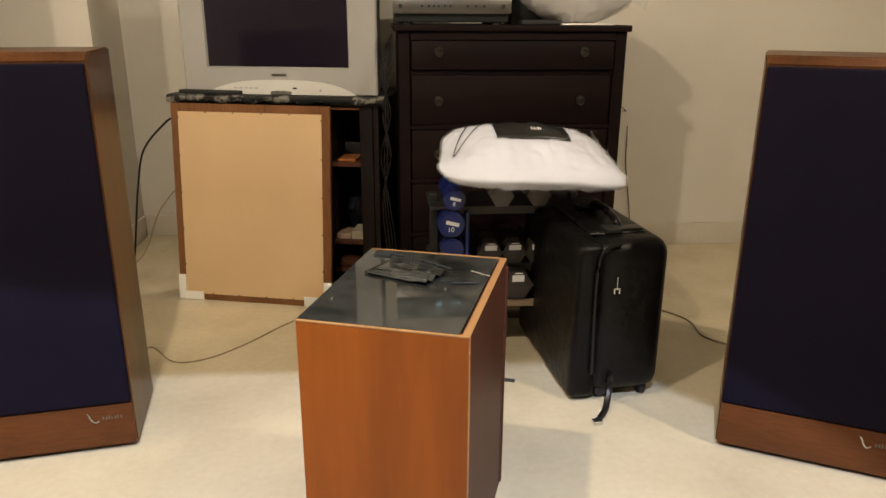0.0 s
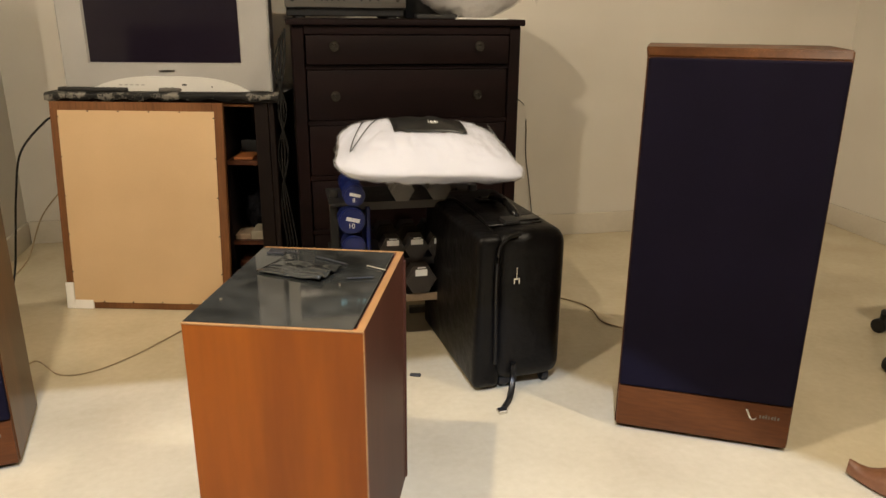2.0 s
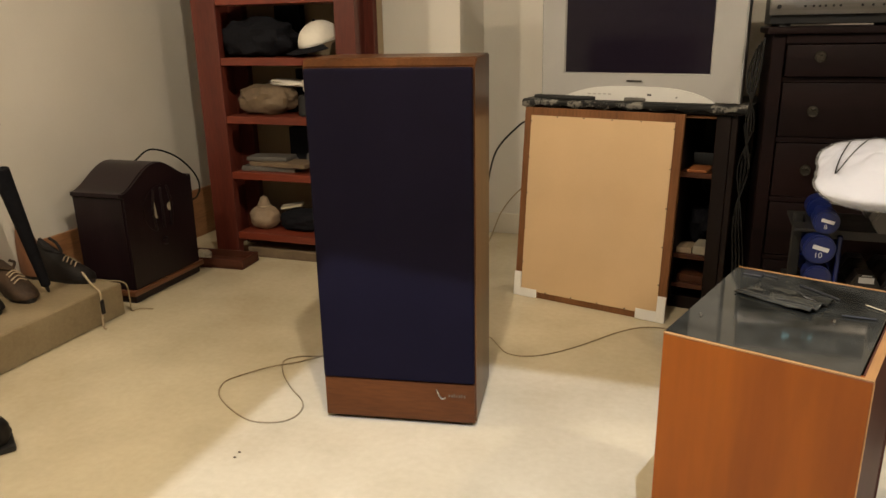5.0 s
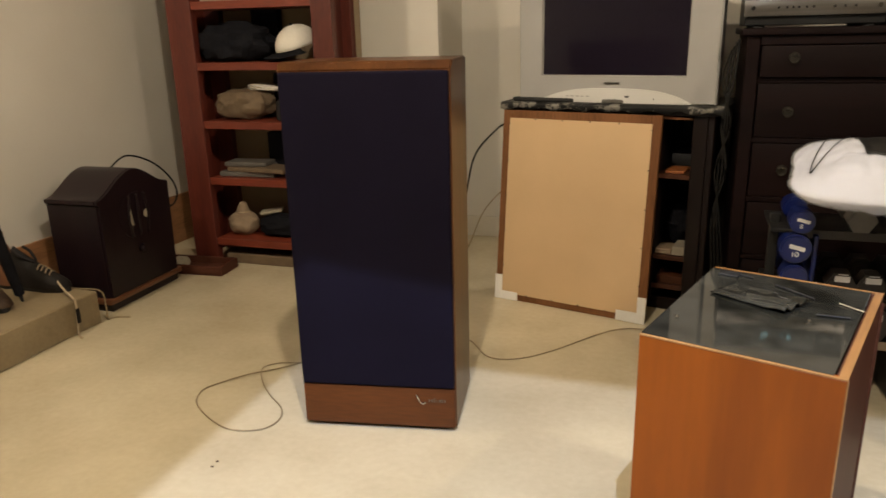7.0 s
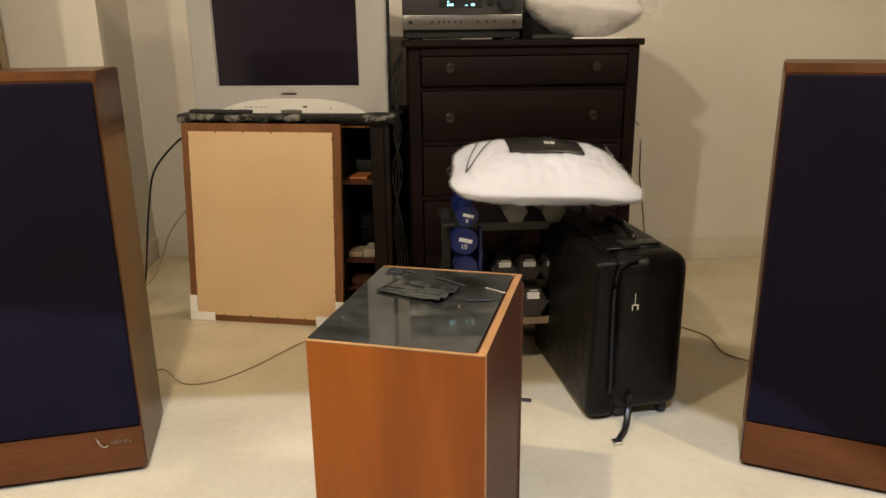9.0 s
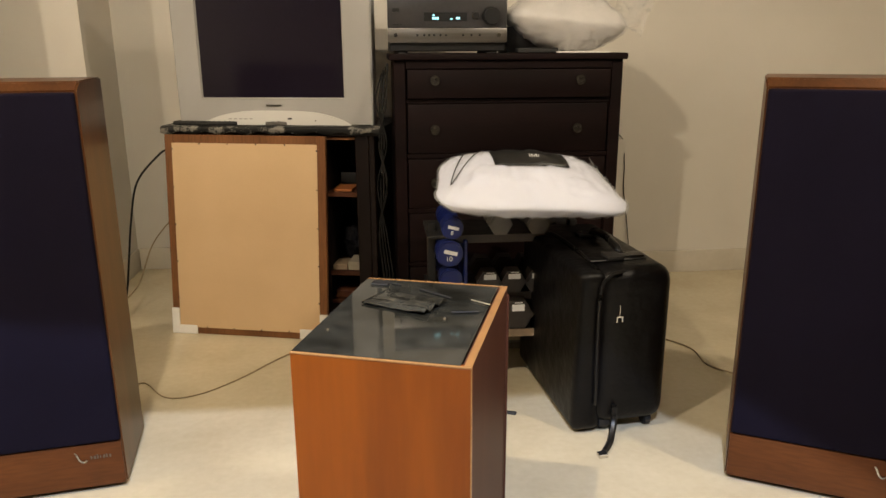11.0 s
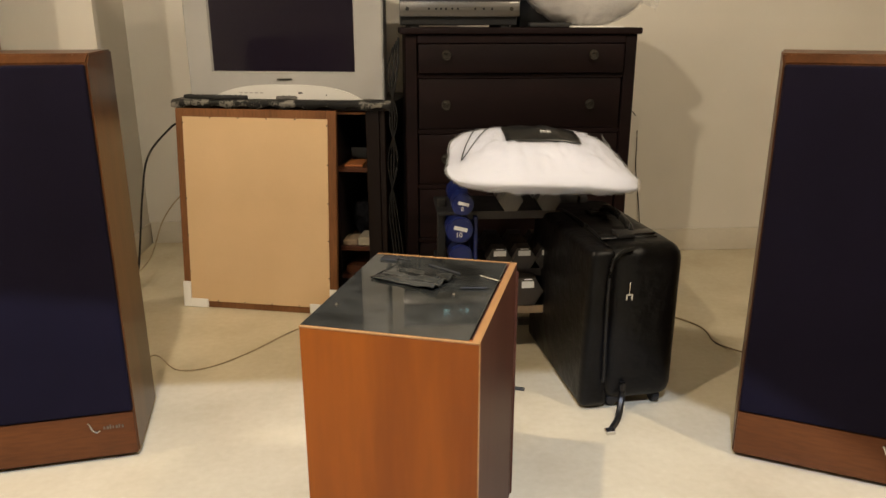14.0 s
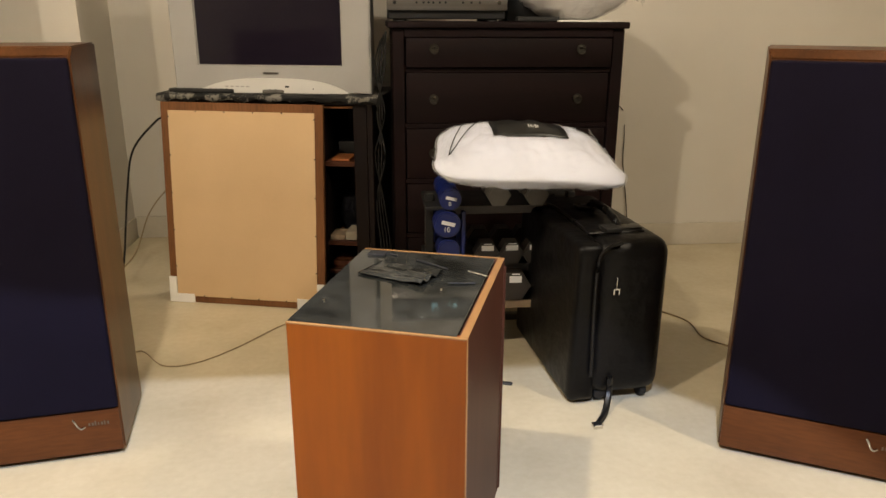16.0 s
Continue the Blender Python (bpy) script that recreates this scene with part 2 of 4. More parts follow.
CLOTH_TAN = surface("tan_pouch_cloth", (0.22, 0.155, 0.10), (0.30, 0.22, 0.145), scale=9, rough=0.8, bump=0.3, fine=50, dist=0.01)
PAPER = surface("paper", (0.30, 0.26, 0.19), (0.40, 0.35, 0.27), scale=9, rough=0.7, bump=0.05)
GREY_METAL = surface("grey_tins", (0.085, 0.078, 0.07), (0.14, 0.128, 0.115), scale=14, rough=0.4, bump=0.1)
ORANGE_CARD = surface("orange_card", (0.32, 0.105, 0.03), (0.38, 0.13, 0.04), scale=9, rough=0.5, bump=0.03)
RUNNER = surface("printed_runner", (0.006, 0.006, 0.006), (0.22, 0.205, 0.18), scale=20, rough=0.6, bump=0.25, fine=120, rough_var=0.1, lo=0.70, hi=0.80)
DISPLAY = glow("display_digits", (0.35, 0.85, 1.0), 1.8)
BULB = glow("lamp_glass", (1.0, 0.82, 0.6), 6.0)


# ---- mesh helpers ----
from mathutils.bvhtree import BVHTree


def box(bm, lo, hi, bevel=0.0, seg=2, m=None):
    lo, hi = Vector(lo), Vector(hi)
    c, s = (lo + hi) / 2, hi - lo
    r = bmesh.ops.create_cube(bm, size=1.0, matrix=Matrix.Translation(c) @ Matrix.Diagonal((*s, 1)))
    vs = r["verts"]
    if bevel:
        es = list({e for v in vs for e in v.link_edges})
        r = bmesh.ops.bevel(bm, geom=es, offset=bevel, segments=seg, affect="EDGES", profile=0.6)
        vs = list({v for f in r["faces"] for v in f.verts} | {v for v in vs if v.is_valid})
    if m is not None:
        bmesh.ops.transform(bm, matrix=m, verts=[v for v in vs if v.is_valid])
    return bm


def cyl(bm, r1, r2, depth, m, seg=20, bevel=0.0):
    r = bmesh.ops.create_cone(bm, cap_ends=True, segments=seg, radius1=r1, radius2=r2, depth=depth, matrix=m)
    if bevel:
        es = [e for e in {e for v in r["verts"] for e in v.link_edges} if any(len(f.verts) > 4 for f in e.link_faces)]
        bmesh.ops.bevel(bm, geom=es, offset=bevel, segments=2, affect="EDGES")
    return bm


def ball(bm, r, m, u=20, v=12):
    bmesh.ops.create_uvsphere(bm, u_segments=u, v_segments=v, radius=r, matrix=m)
    return bm


def prism(bm, pts, depth, m):
    """An outline in x, z pushed along y from 0 to depth."""
    a = [bm.verts.new(m @ Vector((x, 0, z))) for x, z in pts]
    b = [bm.verts.new(m @ Vector((x, depth, z))) for x, z in pts]
    n = len(pts)
    bm.faces.new(a)
    bm.faces.new(b[::-1])
    for i in range(n):
        bm.faces.new((a[i], b[i], b[(i + 1) % n], a[(i + 1) % n]))
    bmesh.ops.recalc_face_normals(bm, faces=bm.faces[:])
    return bm


def smooth_line(pts, k=8):
    p = [Vector(q) for q in pts]
    p = [p[0] * 2 - p[1]] + p + [p[-1] * 2 - p[-2]]
    out = []
    for i in range(1, len(p) - 2):
        for j in range(k):
            t = j / k
            a, b, c, d = p[i - 1:i + 3]
            out.append(0.5 * ((2 * b) + (c - a) * t + (2 * a - 5 * b + 4 * c - d) * t * t + (3 * b - a - 3 * c + d) * t ** 3))
    return out + [p[-2]]


def tube(bm, pts, r, n=8, k=8):
    line = smooth_line(pts, k)
    rings = []
    side = Vector((0, 0, 1))
    for i, c in enumerate(line):
        d = (line[min(i + 1, len(line) - 1)] - line[max(i - 1, 0)]).normalized()
        u = d.cross(side)
        if u.length < 0.1:
            u = d.cross(Vector((1, 0, 0)))
        u.normalize()
        v = d.cross(u)
        rings.append([bm.verts.new(c + r * (math.cos(2 * math.pi * q / n) * u + math.sin(2 * math.pi * q / n) * v)) for q in range(n)])
    for a, b in zip(rings, rings[1:]):
        for q in range(n):
            bm.faces.new((a[q], a[(q + 1) % n], b[(q + 1) % n], b[q]))
    bm.faces.new(rings[0][::-1])
    bm.faces.new(rings[-1])
    return bm


def blob(bm, size, m, power=2.6, rough=0.05, freq=3.0, u=36, v=22, seed=0.0):
    """A soft rounded lump with uneven swellings."""
    r = bmesh.ops.create_uvsphere(bm, u_segments=u, v_segments=v, radius=1.0)
    for w in r["verts"]:
        c = w.co.copy()
        k = (abs(c.x) ** power + abs(c.y) ** power + abs(c.z) ** power) ** (-1 / power)
        c *= k
        c *= 1 + rough * noise.noise(c * freq + Vector((seed, seed * 2, 0)))
        w.co = m @ Vector((c.x * size[0] / 2, c.y * size[1] / 2, c.z * size[2] / 2))
    return bm


def mesh_of(name, bm, mat, smooth=35):
    me = bpy.data.meshes.new(name)
    bmesh.ops.recalc_face_normals(bm, faces=bm.faces[:])
    for f in bm.faces:
        f.smooth = smooth > 0
    for e in bm.edges:
        if len(e.link_faces) == 2 and e.calc_face_angle(0) > radians(max(smooth, 1)):
            e.smooth = False
    bm.to_mesh(me)
    bm.free()
    me.materials.append(mat)
    return me


def part(name, bm, mat, parent=None, label="", smooth=35):
    ob = new(name, mesh_of(name, bm, mat, smooth))
    if parent is not None:
        ob.parent = parent
    return tagged(ob, label)


def thing(name, m, label, category, group=""):
    e = new(name)
    e.empty_display_size = 0.05
    e.matrix_basis = m
    return tagged(e, label, category, group)


def single(name, bm, mat, label, category, group="", kind="", m=None, smooth=35):
    ob = new(name, mesh_of(name, bm, mat, smooth))
    if m is not None:
        ob.matrix_basis = m
    return tagged(ob, label, category, group, kind)


def B():
    return bmesh.new()


def T(x=0, y=0, z=0, rx=0, ry=0, rz=0):
    return pose(x, y, z, rx, ry, rz)


# ---- the room ----
XL, XR, YF, YB, YN, XN, YC = -2.72, 3.15, -3.6, 3.755, 4.09, -1.17, 4.55
single("floor", box(B(), (XL - 0.1, YF - 0.1, -0.1), (XR + 0.1, YC + 0.1, 0.0)), FLOOR, "polished cream floor with a soft sheen", "floor", kind="structure")
bm = B()
cx, cy, cw, cd, cz = CAN
for lo, hi in (((XL - 0.1, YF - 0.1), (cx - cw, YC + 0.1)), ((cx + cw, YF - 0.1), (XR + 0.1, YC + 0.1)), ((cx - cw, YF - 0.1), (cx + cw, cy - cd)), ((cx - cw, cy + cd), (cx + cw, YC + 0.1))):
    box(bm, (*lo, CEILING), (*hi, CEILING + 0.1))
single("ceiling", bm, CEIL, "plain white painted ceiling", "ceiling", kind="structure")
down = thing("downlight", T(cx, cy, CEILING), "unseen recessed downlight, its black oblong can added to shape the beam", "ceiling light")
for lo, hi in (((-cw - 0.02, -cd - 0.02, 0.1), (-cw, cd + 0.02, 0.40)), ((cw, -cd - 0.02, 0.1), (cw + 0.02, cd + 0.02, 0.40)), ((-cw, -cd - 0.02, 0.1), (cw, -cd, 0.40)), ((-cw, cd, 0.1), (cw, cd + 0.02, 0.40))):
    part("beam_can_side", box(B(), lo, hi), TV_BLACK, down)
# unseen plate added to cut one corner off the bright floor patch
bm = B()
ring = [[bm.verts.new((x, y, z)) for x, y in ((cw + 0.01, 0.62 * cd), (cw + 0.01, cd + 0.01), (0.46 * cw, cd + 0.01), (0.50 * cw, cd), (cw, 0.65 * cd))] for z in (0.0, 0.012)]
bm.faces.new(ring[0][::-1])
bm.faces.new(ring[1])
for q in range(5):
    bm.faces.new((ring[0][q], ring[0][(q + 1) % 5], ring[1][(q + 1) % 5], ring[1][q]))
part("beam_corner_mask", bm, TV_BLACK, down, "added plate masking one corner of the beam", 0)
part("beam_can_top", box(B(), (-cw - 0.02, -cd - 0.02, 0.40), (cw + 0.02, cd + 0.02, 0.42)), TV_BLACK, down)
single("wall_west", box(B(), (XL - 0.1, YF, 0), (XL, YC, CEILING)), WALL, "plain cream painted wall", "wall", kind="structure")
single("wall_north_1", box(B(), (XL - 0.1, YC, 0), (-1.78, YC + 0.1, CEILING)), WALL, "plain cream painted wall behind the bookcase", "wall", kind="structure")
single("wall_north_4", box(B(), (-1.78, 3.69, 0), (XN, YC + 0.1, CEILING)), WALL, "cream wall stepping forward as a shaft", "wall", kind="structure")
single("wall_north_2", box(B(), (XN, YN, 0), (-0.25, YN + 0.1, CEILING)), WALL, "cream wall of the shallow recess", "wall", kind="structure")
single("wall_north_3", box(B(), (-0.25, YB, 0), (XR + 0.1, YN + 0.1, CEILING)), WALL, "plain cream painted wall", "wall", kind="structure")
single("wall_east", box(B(), (XR, YF, 0), (XR + 0.1, YB, CEILING)), WALL, "plain cream painted wall", "wall", kind="structure")
single("wall_south", box(B(), (XL - 0.1, YF - 0.1, 0), (XR + 0.1, YF, CEILING)), WALL, "plain cream painted wall", "wall", kind="structure")


def skirting(name, lo, hi, mat, label):
    single(name, box(B(), lo, hi, 0.004, 2), mat, label, "skirting", kind="structure")


skirting("baseboard_1", (-0.24, YB - 0.014, 0), (XR, YB, 0.115), SKIRT_TILE, "cream glazed tile skirting")
skirting("baseboard_2", (XN + 0.012, YN - 0.014, 0), (-0.26, YN, 0.115), SKIRT_TILE, "cream glazed tile skirting")
skirting("baseboard_3", (XN, 3.69, 0), (XN + 0.012, YN - 0.015, 0.115), SKIRT_TILE, "cream glazed tile skirting")
skirting("baseboard_4", (XR - 0.014, YF, 0), (XR, YB - 0.016, 0.115), SKIRT_TILE, "cream glazed tile skirting")
skirting("baseboard_6", (XL + 0.02, YC - 0.018, 0), (-1.79, YC, 0.27), SKIRT_WOOD, "brown wooden skirting board")
skirting("baseboard_5", (XL, 2.46, 0), (XL + 0.018, YC - 0.001, 0.27), SKIRT_WOOD, "brown wooden skirting board")

# unseen fixtures for these bulbs, the third holding the added fill
for lx, ly, lz, watts in LAMPS:
    lamp = thing("ceiling_light", T(lx, ly, CEILING), "unseen round white ceiling light with a frosted glass", "ceiling light", "ceiling lights")
    part("base_plate", cyl(B(), 0.10, 0.10, 0.03, T(0, 0, -0.016), 32, 0.004), SILVER_PALE, lamp)
    drop = CEILING - lz - 0.06
    part("stem", cyl(B(), 0.02, 0.02, drop, T(0, 0, -drop / 2), 16), SILVER_PALE, lamp)
    part("lens", cyl(B(), 0.07, 0.06, 0.012, T(0, 0, -drop - 0.010), 32, 0.003), BULB, lamp, "glowing frosted lens")


# ---- loudspeakers ----
SW, SD, SH = 0.468, 0.303, 1.054


def loudspeaker(m, label):
    """Origin at the front left foot; x along the front, y to the back."""
    t = thing("loudspeaker", m, label, "loudspeaker", "pair of loudspeakers")
    bm = box(B(), (0, 0, 0.012), (SW, SD, SH))
    top = [e for e in bm.edges if all(abs(v.co.y) < 1e-4 and v.co.z > 1.0 for v in e.verts)]
    bmesh.ops.bevel(bm, geom=top, offset=0.022, segments=1, affect="EDGES")
    for v in bm.verts:
        if abs(v.co.y) < 1e-4:
            v.co.x += 0.006 if v.co.x < 0.1 else -0.006
    rest = [e for e in bm.edges if e.calc_face_angle(0) > 0.3]
    bmesh.ops.bevel(bm, geom=rest, offset=0.004, segments=2, affect="EDGES")
    part("cabinet", bm, WALNUT, t)
    part("foot_rail", box(B(), (0.02, 0.02, 0.0), (SW - 0.02, SD - 0.02, 0.0125)), TV_BLACK, t, "black recessed foot rail")
    bm = box(B(), (0.009, -0.014, 0.141), (SW - 0.009, 0.004, SH - 0.024), 0.0085, 4)
    part("grille", bm, GRILLE, t, "dark blue-black stretched grille cloth", 60)
    part("kick_panel", box(B(), (0.009, -0.008, 0.014), (SW - 0.009, 0.003, 0.138), 0.004, 2), WALNUT_X, t)
    badge = part("badge", tube(B(), [(SW - 0.122, -0.011, 0.120), (SW - 0.117, -0.012, 0.112), (SW - 0.111, -0.012, 0.098), (SW - 0.103, -0.012, 0.091), (SW - 0.094, -0.011, 0.096)], 0.0026, 6, 5), CHROME, t, "silver leaf-shaped metal badge")
    for i, (w, h) in enumerate(((0.006, 0.012), (0.008, 0.012), (0.006, 0.017), (0.004, 0.012), (0.008, 0.012), (0.005, 0.015), (0.007, 0.012))):
        x = SW - 0.086 + i * 0.0075
        part("badge_bar", box(B(), (x, -0.0105, 0.096), (x + w * 0.6, -0.0085, 0.096 + h * 0.7)), BRUSHED, badge)
    return t


loudspeaker(T(-1.038, 1.944, 0, 0, 0, 10.1), "tall walnut loudspeaker with dark blue-black grille, toed in")
loudspeaker(T(1.011, 1.910, 0, 0, 0, -28.1), "tall walnut loudspeaker with dark grille, turned inwards beside the suitcase")


# ---- the cabinet with the smoked glass top ----
CW, CD, CH = 0.327, 0.448, 0.604
side_table = thing("wooden_cabinet", T(-0.060, 1.454, 0, 0, 0, -17.75), "orange-brown veneered cabinet with inset smoked glass top", "cabinet")
part("front_panel", box(B(), (0, 0, 0.0), (CW, 0.018, CH), 0.0015, 1), TEAK, side_table)
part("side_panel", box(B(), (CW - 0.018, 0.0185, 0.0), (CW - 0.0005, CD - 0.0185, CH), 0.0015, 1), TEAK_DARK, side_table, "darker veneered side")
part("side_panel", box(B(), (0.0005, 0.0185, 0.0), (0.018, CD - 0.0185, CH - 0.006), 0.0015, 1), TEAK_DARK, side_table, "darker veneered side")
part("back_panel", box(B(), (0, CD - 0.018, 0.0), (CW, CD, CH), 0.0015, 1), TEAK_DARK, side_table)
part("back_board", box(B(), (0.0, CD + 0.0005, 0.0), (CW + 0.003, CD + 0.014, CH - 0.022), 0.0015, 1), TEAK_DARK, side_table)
part("edge_band", box(B(), (-0.0005, -0.0005, CH), (CW, 0.0065, CH + 0.002)), EDGE_WOOD, side_table, "pale wooden edge band")
part("edge_band", box(B(), (CW - 0.014, 0.0068, CH), (CW, CD - 0.0068, CH + 0.002)), EDGE_WOOD, side_table, "pale wooden edge band")
part("edge_band", box(B(), (0, CD - 0.0065, CH), (CW, CD, CH + 0.002)), EDGE_WOOD, side_table, "pale wooden edge band")
part("edge_band", box(B(), (CW - 0.0005, -0.0015, 0.0), (CW + 0.0015, 0.002, CH)), EDGE_WOOD, side_table, "pale wooden edge band")
part("glass_top", box(B(), (-0.002, 0.0075, CH - 0.0055), (CW - 0.0205, CD - 0.0075, CH + 0.0015), 0.001, 1), GLASS_TOP, side_table, "dusty smoked glass")
part("stop_block", box(B(), (0.022, CD - 0.055, CH + 0.0015), (0.062, CD - 0.025, CH + 0.006), 0.001, 1), RUBBER, side_table, "small square black pad")

# ---- framed board leaning before the television stand ----
PW, PH = 0.657, 0.806
board = thing("framed_board", T(-0.750, 3.140, 0.001, -5.7, 0, -13.8), "hardboard panel in a brown wooden frame, corners taped white", "framed board")
FW = 0.038
part("hardboard", box(B(), (FW - 0.006, -0.004, 0.027), (PW - FW + 0.006, 0.006, PH - FW + 0.006)), HARDBOARD, board, "plain tan hardboard")
for lo, hi in (((0, 0, 0), (FW, 0.018, PH)), ((PW - FW, 0, 0), (PW, 0.018, PH)), ((FW, 0.0005, PH - FW), (PW - FW, 0.0175, PH)), ((FW, 0.0005, 0), (PW - FW, 0.0175, 0.034))):
    part("frame_rail", box(B(), lo, hi, 0.002, 1), FRAME_WOOD, board)
for x0, x1, z0, z1 in ((-0.002, 0.030, 0.0, 0.105), (0.030, 0.105, 0.0, 0.036), (PW - 0.032, PW + 0.002, 0.0, 0.105), (PW - 0.115, PW - 0.032, 0.0, 0.042)):
    part("corner_tape", box(B(), (x0, -0.0065, z0), (x1, 0.001, z1), 0.001, 1), WHITE_TAPE, board, "white tape")
pins = [(FW - 0.006 + (PW - 2 * FW) * k / 5, PH - FW + 0.003) for k in range(1, 5)] + [(FW - 0.006 + (PW - 2 * FW) * k / 5, 0.030) for k in range(1, 5)]
pins += [(FW - 0.005, 0.15 + 0.15 * k) for k in range(5)] + [(PW - FW + 0.005, 0.15 + 0.15 * k) for k in range(5)]
for x, z in pins:
    part("tack", cyl(B(), 0.003, 0.0025, 0.005, T(x, -0.005, z, 90), 8), RUBBER, board)

# ---- television stand ----
TW, TD, TH = 0.82, 0.46, 0.826
stand = thing("television_stand", T(-0.712, 3.274, 0, 0, 0, -11.0), "dark brown wooden television stand with open shelves", "television stand")
part("top", box(B(), (-0.02, -0.02, TH - 0.03), (TW + 0.02, TD, TH), 0.004, 2), STAND_WOOD, stand)
part("side", box(B(), (0, 0, 0), (0.022, TD, TH - 0.0305), 0.002, 1), STAND_WOOD, stand)
part("side", box(B(), (TW - 0.022, 0, 0), (TW, TD, TH - 0.0305), 0.002, 1), STAND_WOOD, stand)
part("divider", box(B(), (0.60, 0.012, 0.05), (0.622, TD - 0.02, TH - 0.0305)), STAND_WOOD, stand)
part("stile", box(B(), (0.744, -0.004, 0.05), (TW - 0.0225, 0.018, TH - 0.0305), 0.002, 1), STAND_WOOD, stand)
part("door", box(B(), (0.023, -0.002, 0.06), (0.60, 0.016, TH - 0.034), 0.002, 1), STAND_WOOD, stand)
part("back", box(B(), (0.0225, TD - 0.012, 0.05), (TW - 0.0225, TD, TH - 0.0305)), STAND_WOOD, stand)
part("plinth", box(B(), (0.023, 0.03, 0), (TW - 0.023, TD - 0.02, 0.05)), STAND_WOOD, stand)
part("top_strip", box(B(), (0.60, -0.0045, TH - 0.046), (0.744, 0.004, TH - 0.036), 0.001, 1), FRAME_WOOD, stand, "lighter edge strip")
for z in (0.568, 0.238, 0.115):
    part("shelf", box(B(), (0.6225, 0.006, z - 0.018), (TW - 0.0225, TD - 0.0125, z), 0.001, 1), SHELF_EDGE, stand)


def on_stand(x, y, z, rz=0):
    return stand.matrix_basis @ T(x, y, z, 0, 0, rz)


bm = B()
N = 40
grid = []
for i in range(N + 1):
    x = -0.035 + (TW + 0.075) * i / N
    row = []
    for y, z in ((0.20, 0.001), (0.0, 0.002), (-0.022, 0.002), (-0.030, -0.004), (-0.031, -0.022 - 0.006 * math.sin(i * 1.3))):
        row.append(bm.verts.new((x, y, TH + 0.002 + z + 0.003 * noise.noise(Vector((x * 9, y * 9, 3))))))
    grid.append(row)
for a, b in zip(grid, grid[1:]):
    for q in range(4):
        bm.faces.new((a[q], b[q], b[q + 1], a[q + 1]))
runner = single("table_runner", bm, RUNNER, "black and white printed runner on the television stand", "table runner", m=stand.matrix_basis.copy())
mod = runner.modifiers.new("thickness", "SOLIDIFY")
mod.thickness, mod.offset = 0.003, 1.0

# things on the stand's shelves
single("paperback", box(B(), (0, 0, 0), (0.075, 0.12, 0.010), 0.002, 1), ORANGE_CARD, "small orange paperback lying on the shelf", "book", m=on_stand(0.645, 0.02, 0.5685))
single("tin_box", box(B(), (0, 0, 0), (0.13, 0.16, 0.05), 0.004, 2), RUBBER, "dark flat box on the shelf", "box", m=on_stand(0.632, 0.20, 0.5685))
single("carton", box(B(), (0, 0, 0), (0.062, 0.11, 0.036), 0.002, 1), PAPER, "small white and orange carton on the shelf", "carton", m=on_stand(0.692, 0.02, 0.2385))
single("carton", box(B(), (0, 0, 0), (0.06, 0.10, 0.022), 0.002, 1), CLOTH_TAN, "flat tan carton on the shelf", "carton", m=on_stand(0.628, 0.02, 0.2385))
single("rag", blob(B(), (0.12, 0.2, 0.17), T(0, 0, 0.08), 2.4, 0.25, 3.0, seed=3), CLOTH_DARK, "dark bundled cloth on the shelf", "cloth", m=on_stand(0.685, 0.26, 0.2385))
single("folder", box(B(), (0, 0, 0), (0.12, 0.2, 0.030), 0.001, 1), SHELF_EDGE, "thin brown folder lying on the shelf", "folder", m=on_stand(0.635, 0.03, 0.1155))

# ---- television ----
tv = thing("television", T(-0.682, 3.278, TH + 0.008, 0, 0, -11.0) @ Matrix.Scale(1.05, 4), "silver flat-screen tube television, switched off", "television")
VW, VH = 0.754, 0.58
bm = B()
outer = [(0.004, 0), (VW - 0.004, 0), (VW, VH), (0.0, VH)]
sx0, sx1, sz0, sz1 = 0.092, 0.644, 0.097, 0.507
inner = [(sx0, sz0), (sx1, sz0), (sx1, sz1), (sx0, sz1)]
deep = [(sx0 + 0.006, sz0 + 0.006), (sx1 - 0.006, sz0 + 0.006), (sx1 - 0.006, sz1 - 0.006), (sx0 + 0.006, sz1 - 0.006)]
rings = [[bm.verts.new((x, y, z)) for x, z in pts] for pts, y in ((outer, 0.07), (outer, 0.006), ([(x * 0.985 + 0.005, z * 0.985 + 0.004) for x, z in outer], 0.0),
                                                                  (inner, 0.008), (deep, 0.022))]
for a, b in zip(rings, rings[1:]):
    for q in range(4):
        bm.faces.new((a[q], a[(q + 1) % 4], b[(q + 1) % 4], b[q]))
part("bezel", bm, SILVER, tv, "", 20)
part("screen", box(B(), (sx0 + 0.004, 0.0185, sz0 + 0.004), (sx1 - 0.004, 0.03, sz1 - 0.004)), SCREEN, tv, "dark glossy flat tube face")
bm = box(B(), (0.02, 0.068, 0.012), (VW - 0.02, 0.40, VH - 0.02))
for v in bm.verts:
    if v.co.y > 0.3:
        v.co.x = VW / 2 + (v.co.x - VW / 2) * 0.62
        v.co.z = 0.24 + (v.co.z - 0.24) * 0.7
part("rear_housing", bm, TV_BLACK, tv, "dark tapering rear housing")
arc = [(0.09 + 0.58 * k / 24, 0.004 + 0.050 * max(0.0, 1 - abs(2 * k / 24 - 1) ** 3.2)) for k in range(25)]
part("control_panel", prism(B(), [(0.09, 0.001)] + arc[1:-1] + [(0.67, 0.001)], 0.012, T(0, -0.008, 0.0)), SILVER_PALE, tv, "pale arched control panel")
part("name_bar", box(B(), (0.345, 0.0005, 0.070), (0.402, 0.006, 0.076)), BRUSHED, tv)
